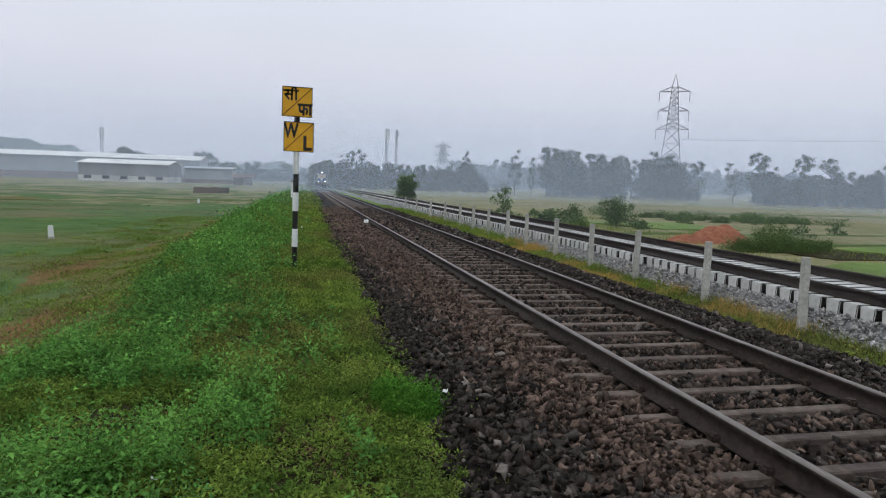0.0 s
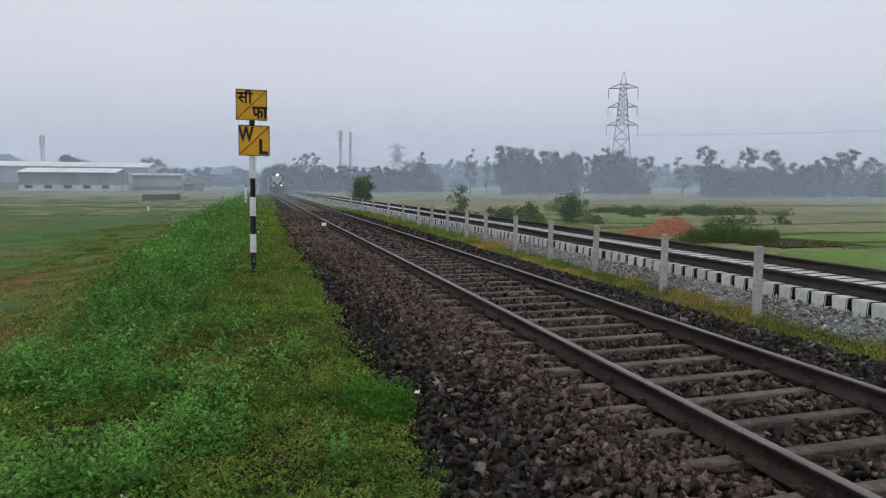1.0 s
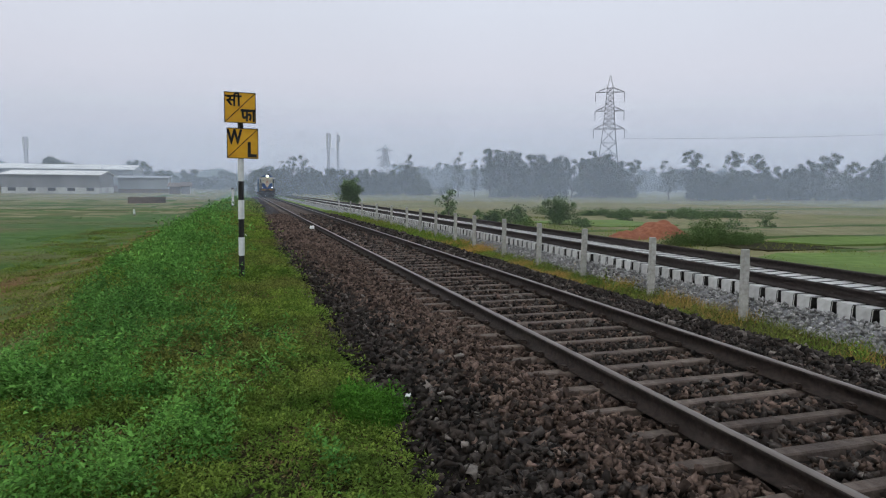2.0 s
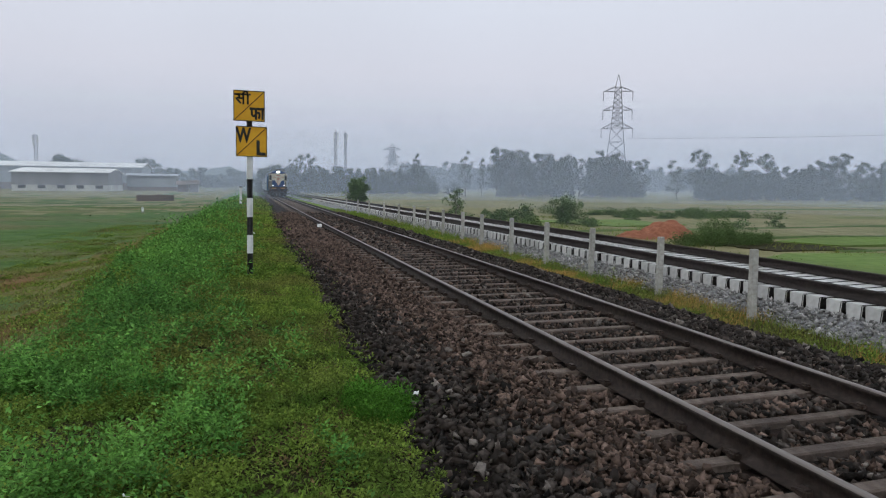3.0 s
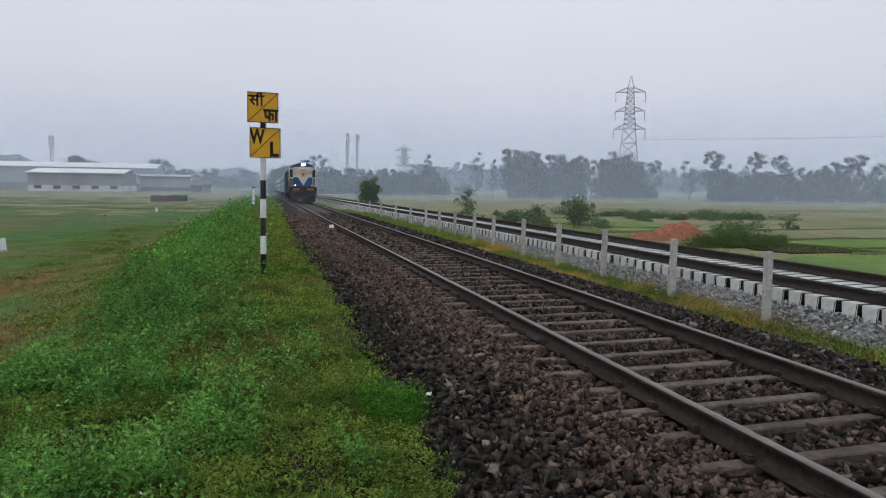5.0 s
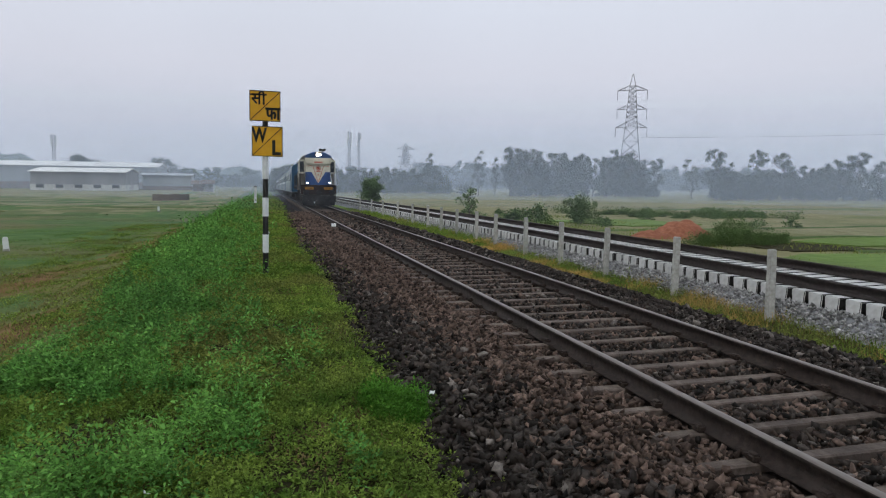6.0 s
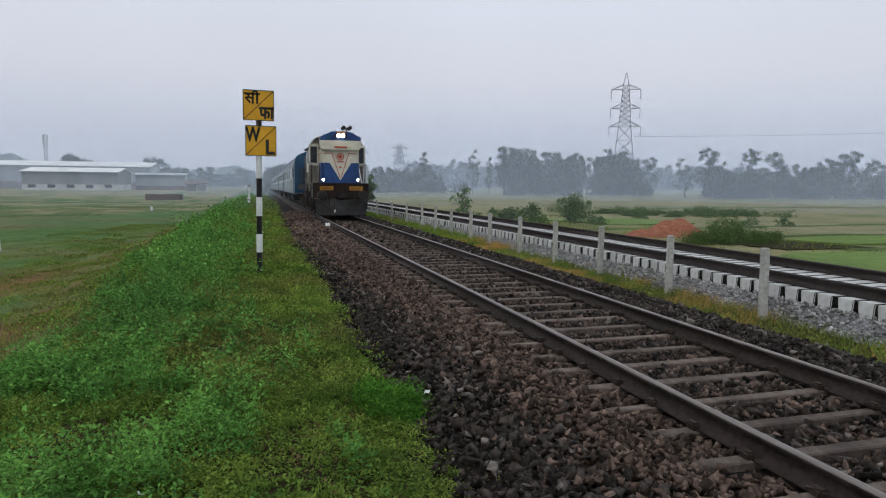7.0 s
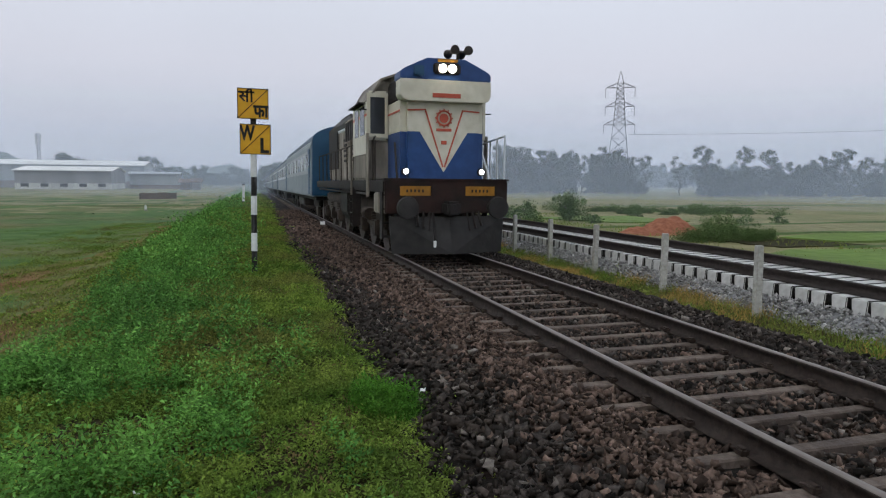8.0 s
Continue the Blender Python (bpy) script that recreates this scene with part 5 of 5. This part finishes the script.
def clear_of_sleepers(u, y, rng):
    d = np.abs((y - 3.48 + 0.279) % 0.558 - 0.279)
    on = (u > -0.3) & (u < 2.05) & (d < 0.115)
    half_buried = (u > -0.55) & (u <= -0.3) & (d < 0.1) & (rng.random(len(u)) < 0.6)
    rails = (np.abs(u) < 0.1) | (np.abs(u - GAUGE) < 0.1)
    edge = (u < -1.75 + 0.25 * np.sin(y * 1.7) * np.sin(y * 0.63)) & (rng.random(len(u)) < 0.55)
    verge = u > 3.45 + 0.15 * np.sin(y * 1.3) + 0.1 * rng.normal(size=len(u))
    return ~(on | half_buried | rails | edge | verge)


def pile(name, label, spots, size, seed):
    """Dark stones on the shoulders, rust-dusted ones near the rails."""
    rng = np.random.default_rng(seed)
    u = spots[:, 0] - bend(spots[:, 1]) + 0.2 * rng.normal(size=len(spots))
    rusty = (u > -1.15 - 0.04 * np.clip(spots[:, 1] - 4, 0, 20)) & (u < 0.1 + 2.0 * (rng.random(len(u)) < 0.45))
    build_stones(name, "rust-dusted brown ballast stones " + label, spots[rusty], size, M_STONE_RUST, seed)
    dark = spots[~rusty]
    pale = rng.random(len(dark)) < 0.035
    build_stones(name, "near-black ballast stones " + label, dark[~pale], size * 1.15, M_STONE, seed + 50)
    build_stones(name, "a few paler grey ballast stones " + label, dark[pale] + [0, 0, 0.015], size * 1.1, M_STONE_PALE, seed + 90)


behind, near, mid, far = spread_stones(((-7, 0, 420), (0, 9, 860), (9, 20, 520), (20, 46, 140)), OLD_BED, 1, clear_of_sleepers)
pile("ballast_stones", "round the old track", np.concatenate([behind, near, mid]), 0.031, 2)
pile("ballast_stones", "further along the old track", far, 0.055, 3)
near, far = spread_stones(((-2, 18, 900), (18, 40, 300)), NEW_BED, 5, lambda u, y, rng: (u < 4.74) & (u > 4.38 + 0.05 * rng.normal(size=len(u))))
build_stones("new_ballast_stones", "light grey broken stones round the new track", np.concatenate([near, far]), 0.027, M_GRAVEL, 6)


def fbm(x, y, s, k=0.0):
    return np.array([noise.noise(Vector((a * s, b * s, k))) + 0.5 * noise.noise(Vector((a * s * 2.3, b * s * 2.3, k + 5))) for a, b in zip(x, y)])


def build_plants(name, label, cx, cy, radius, tall, per, size, mat, seed, category="weeds"):
    """Small leafy plants: leaves set round a low dome, pointing outwards."""
    rng = np.random.default_rng(seed)
    n = len(cx) * per
    k = np.repeat(rng.uniform(0.55, 1.4, len(cx)) * np.clip(1 + 1.1 * fbm(cx, cy, 1.6, 31.0), 0.45, 1.9), per)
    a, r = rng.random(n) * 6.283, np.sqrt(rng.random(n))
    x = np.repeat(cx, per) + np.cos(a) * r * radius * k
    y = np.repeat(cy, per) + np.sin(a) * r * radius * k
    z = land(x, y) + tall * k * (1.05 - r * r) * rng.uniform(0.45, 1.0, n)
    p = np.stack([x, y, z], -1)
    b = a + rng.normal(0, 0.7, n)
    tilt = rng.normal(0.15, 0.45, n) + 0.5 * (1 - r)
    d = np.stack([np.cos(b) * np.cos(tilt), np.sin(b) * np.cos(tilt), np.sin(tilt)], -1)
    side = np.stack([-np.sin(b), np.cos(b), rng.normal(0, 0.25, n)], -1)
    up = np.cross(d, side)
    s = (size * rng.uniform(0.6, 1.4, n))[:, None]
    w = s * 0.25
    v = np.stack([p, p + d * s * 0.5 + side * w + up * s * 0.12, p + d * s - up * s * 0.1, p + d * s * 0.5 - side * w + up * s * 0.12], 1)
    f = (np.array([(0, 1, 2), (0, 2, 3)])[None] + 4 * np.arange(n)[:, None, None]).reshape(-1, 3)
    return soup(name, v.reshape(-1, 3), f, mat, label, category)


def build_blades(name, label, x, y, height, width, mat, seed, category="grass"):
    rng = np.random.default_rng(seed)
    n = len(x)
    z = land(x, y) - 0.02
    p = np.stack([x, y, z], -1)
    a, lean = rng.random(n) * 6.283, np.abs(rng.normal(0.25, 0.3, n))
    h = (height * rng.uniform(0.5, 1.3, n))[:, None]
    d = np.stack([np.cos(a) * lean, np.sin(a) * lean, np.ones(n)], -1)
    b = rng.random(n) * 6.283
    s = np.stack([np.cos(b), np.sin(b), np.zeros(n)], -1) * width
    tip = p + d * h + np.stack([np.cos(a), np.sin(a), np.zeros(n) - 0.3], -1) * h * 0.25
    v = np.stack([p - s, p + s, p + d * h * 0.55 + s * 0.7, tip, p + d * h * 0.55 - s * 0.7], 1)
    f = (np.array([(0, 1, 2), (0, 2, 4), (4, 2, 3)])[None] + 5 * np.arange(n)[:, None, None]).reshape(-1, 3)
    return soup(name, v.reshape(-1, 3), f, mat, label, category)


def verge_spots(rng, u0, u1, y0, y1, per, accept):
    n = int(per * (u1 - u0) * (y1 - y0))
    u, y = rng.uniform(u0, u1, n), rng.uniform(y0, y1, n)
    k = accept(u, y) > rng.random(n)
    return u[k] + bend(y[k]), y[k]


def build_green():
    rng = np.random.default_rng(11)

    def clumpy(s, k, lo, hi):
        return lambda u, y: np.clip((fbm(u, y, s, k) - lo) / (hi - lo), 0, 1)

    ragged = lambda u, y: u + 0.32 * fbm(0 * u, y, 0.9, 17.0) + 0.16 * fbm(u, y, 2.6, 23.0) + np.interp(y, [3, 6.5], [0.12, 0.0])
    worn = lambda u, y: np.clip(1.5 * fbm(u, y, 0.75, 41.0) + 0.15, 0, 1) * np.interp(u, [-4.9, -4.2, -2.5, -2.0], [0.25, 1, 1, 0.3])
    carpet = lambda u, y: np.clip(0.70 + 0.9 * fbm(u, y, 1.1, 2.0) - 0.35 * worn(u, y), 0.3, 1) * np.interp(ragged(crest(u, y), y), [-5.9, -5.5, -2.3, -1.75], [0.1, 1, 1, 0.1])
    lush = lambda u, y: np.clip(0.48 + 2.2 * fbm(u, y, 0.8, 9.0), 0, 1) * np.interp(crest(u, y) + 0.75 * fbm(u, y, 0.55, 29.0) - np.interp(y, [5, 9], [0.7, 0.0]), [-6.1, -5.5, -4.7, -4.1, -2.9], [0.0, 1, 0.9, 0.35, 0.0]) * (crest(u, y) > -5.85) * np.interp(y, [20, 32], [1, 0.3])
    edge = lambda u, y: np.clip(0.1 + 1.5 * fbm(u, y, 0.7, 4.0), 0, 1) * np.interp(ragged(u, y), [-3.1, -2.5, -2.1, -1.7], [0, 1, 0.8, 0.0])
    for (y0, y1, per, size) in ((-7, 1.2, 90, 0.06), (1.2, 6.5, 860, 0.029), (6.5, 13, 520, 0.039), (13, 26, 280, 0.056), (26, 55, 90, 0.100), (55, 120, 14, 0.22)):
        k = size / 0.036
        x, y = verge_spots(rng, -7.0, -1.45, y0, y1, per, carpet)
        build_plants("verge_weeds", "low green weeds carpeting the verge", x, y, 0.052 * k, 0.085 * k ** 0.3, 13, size, M_WEED, int(per))
        x, y = verge_spots(rng, -6.8, -1.9, y0, y1, per * 0.30, lambda u, y: worn(u, y) * (crest(u, y) > -5.8))
        build_plants("withered_weeds", "brown withered weeds among the green on the verge", x, y, 0.055 * k, 0.045 * k ** 0.3, 10, size, M_BROWN_WEED, int(per) + 3)
        x, y = verge_spots(rng, -7.0, -2.6, y0, y1, per * 0.24, lush)
        build_plants("lush_weeds", "taller lush green weeds on the edge of the bank", x, y, 0.115 * k, 0.34 * k ** 0.2, 36, size * 1.3, M_LUSH, int(per) + 1)
        x, y = verge_spots(rng, -6.8, -1.75, y0, y1, per * 0.9, lambda u, y: (0.22 + 0.78 * edge(u, y)) * (ragged(u, y) < -1.75) * (crest(u, y) > -5.8))
        build_blades("verge_grass", "fresh green grass among the weeds", x, y, 0.10, size * 0.09 + 0.0012, M_BLADE, int(per) + 2)
    # the bright tussock at the ballast edge
    n = 420
    a, r = rng.random(n) * 6.283, np.sqrt(rng.random(n)) * 0.36
    tx, ty = -2.16 + 0.7 * r * np.cos(a), 5.35 + 1.25 * r * np.sin(a)
    build_plants("grass_tussock", "bright green bushy tussock beside the ballast", tx, ty, 0.055, 0.15, 26, 0.028, M_TUSSOCK, 77)
    build_blades("verge_grass", "fine grass in the tussock", np.repeat(tx, 6) + rng.normal(0, 0.03, 6 * n), np.repeat(ty, 6) + rng.normal(0, 0.04, 6 * n), 0.17, 0.002, M_TUSSOCK, 78)
    # slope and field edge
    off_bank = lambda u, y: crest(u, y) < -5.6
    slope = clumpy(0.5, 3.0, -0.5, 0.4)
    x, y = verge_spots(rng, -13, -5.5, 3, 50, 280, lambda u, y: slope(u, y) * off_bank(u, y))
    build_blades("bank_grass", "green grass on the side of the bank", x, y, 0.08, 0.007, M_BLADE, 21)
    brown = clumpy(0.35, 13.0, -0.1, 0.5)
    x, y = verge_spots(rng, -12.5, -5.8, 3, 50, 240, lambda u, y: brown(u, y) * off_bank(u, y))
    build_blades("bank_grass", "yellowing dry grass on the side of the bank", x, y, 0.08, 0.007, M_BROWN_WEED, 31)
    weedy = clumpy(0.55, 33.0, 0.05, 0.6)
    x, y = verge_spots(rng, -11, -5.8, 5, 40, 26, lambda u, y: weedy(u, y) * off_bank(u, y))
    build_plants("bank_weeds", "scattered low weeds on the side of the bank", x, y, 0.12, 0.10, 18, 0.06, M_WEED, 32)
    x, y = verge_spots(rng, -34, -9.5, 10, 60, 60, clumpy(0.25, 6.0, -0.25, 0.5))
    build_blades("field_grass", "short grass in the wet green field", x, y, 0.05, 0.014, M_FIELD_BLADE, 22)
    # strip between the tracks
    x, y = verge_spots(rng, 3.40, 4.60, 4, 60, 560, clumpy(0.5, 8.0, -0.7, 0.3))
    build_blades("verge_grass", "green grass between the two tracks", x, y, 0.14, 0.005, M_BLADE, 23)
    tuft = lambda u, y: np.clip((fbm(u, y, 0.8, 1.0) - 0.02) / 0.3, 0, 1) * np.interp(y, [6, 9, 12, 22, 27], [0.1, 0.3, 1, 1, 0.2])
    x, y = verge_spots(rng, 3.45, 4.62, 5.0, 27, 2400, tuft)
    build_blades("dry_grass", "dry orange-yellow grass tufts between the two tracks", x, y, 0.18, 0.0045, M_DRY, 24)
    x, y = verge_spots(rng, 3.45, 4.62, 5.0, 27, 420, clumpy(0.6, 51.0, -0.3, 0.4))
    build_blades("dry_grass", "withered brown grass between the two tracks", x, y, 0.14, 0.0045, M_BROWN_WEED, 27)
    x, y = verge_spots(rng, 3.35, 4.62, 3, 40, 110, clumpy(0.6, 19.0, -0.4, 0.5))
    build_plants("verge_weeds", "straggling green weeds between the two tracks", x, y, 0.08, 0.11, 16, 0.042, M_WEED, 41)
    x, y = verge_spots(rng, 3.1, 4.5, 21, 50, 260, lambda u, y: 0 * u + 1)
    build_blades("verge_grass", "tall green grass between the two tracks", x, y, 0.27, 0.010, M_BLADE, 25)
    # banks beyond the new track
    x, y = verge_spots(rng, 8.4, 26, 12, 60, 22, clumpy(0.22, 7.0, -0.3, 0.5))
    build_blades("field_grass", "rough grass beyond the new track", x, y, 0.22, 0.016, M_BLADE, 26)


build_green()


# ---- litter ----
def scrap(x, y, z, size, seed):
    rng = random.Random(seed)
    bm = bmesh.new()
    bmesh.ops.create_grid(bm, x_segments=5, y_segments=4, size=size / 2)
    for v in bm.verts:
        v.co = Vector((v.co.x * 1.3 + rng.uniform(-0.1, 0.1) * size, v.co.y + rng.uniform(-0.1, 0.1) * size, size * 0.5 * noise.noise(Vector((v.co.x * 9 / size * 0.2, v.co.y * 2 / size, seed)))))
    bmesh.ops.solidify(bm, geom=bm.faces[:], thickness=0.002)
    ob = tagged(new("paper_scrap", mesh_of(bm, M_WHITE, True)), "crumpled white scrap lying on the ballast", "litter", "litter")
    ob.matrix_basis = pose(x, y, z, rng.uniform(15, 60), rng.uniform(-30, 30), rng.uniform(0, 360))


for k, (x, y, z, s) in enumerate(((-0.16, 28.2, -0.15, 0.15), (-1.79, 5.47, -0.19, 0.05), (-2.9, 24.0, -0.13, 0.07), (4.5, 10.9, -0.16, 0.12), (-3.9, 3.95, -0.15, 0.035))):
    scrap(x, y, z, s, k)


# ---- movement ----
def motions():
    def nose(t):
        return float(np.interp(t, [a for a, _ in NOSE], [b for _, b in NOSE]))

    times = [0.5 * k for k in range(17)]
    walk(loco, [(t, on_line(nose(t))) for t in times])
    for k, c in enumerate(coaches):
        walk(c, [(t, on_line(nose(t) + 13.95 + 22.3 * k)) for t in times])
    for w in loco_wheels:
        y0, r = w.location.y, 0.546
        walk(w, [(f / FPS, pose(0, y0, r, math.degrees((167.0 - nose(f / FPS)) / r) % 360, 0, 0)) for f in range(241)])


motions()
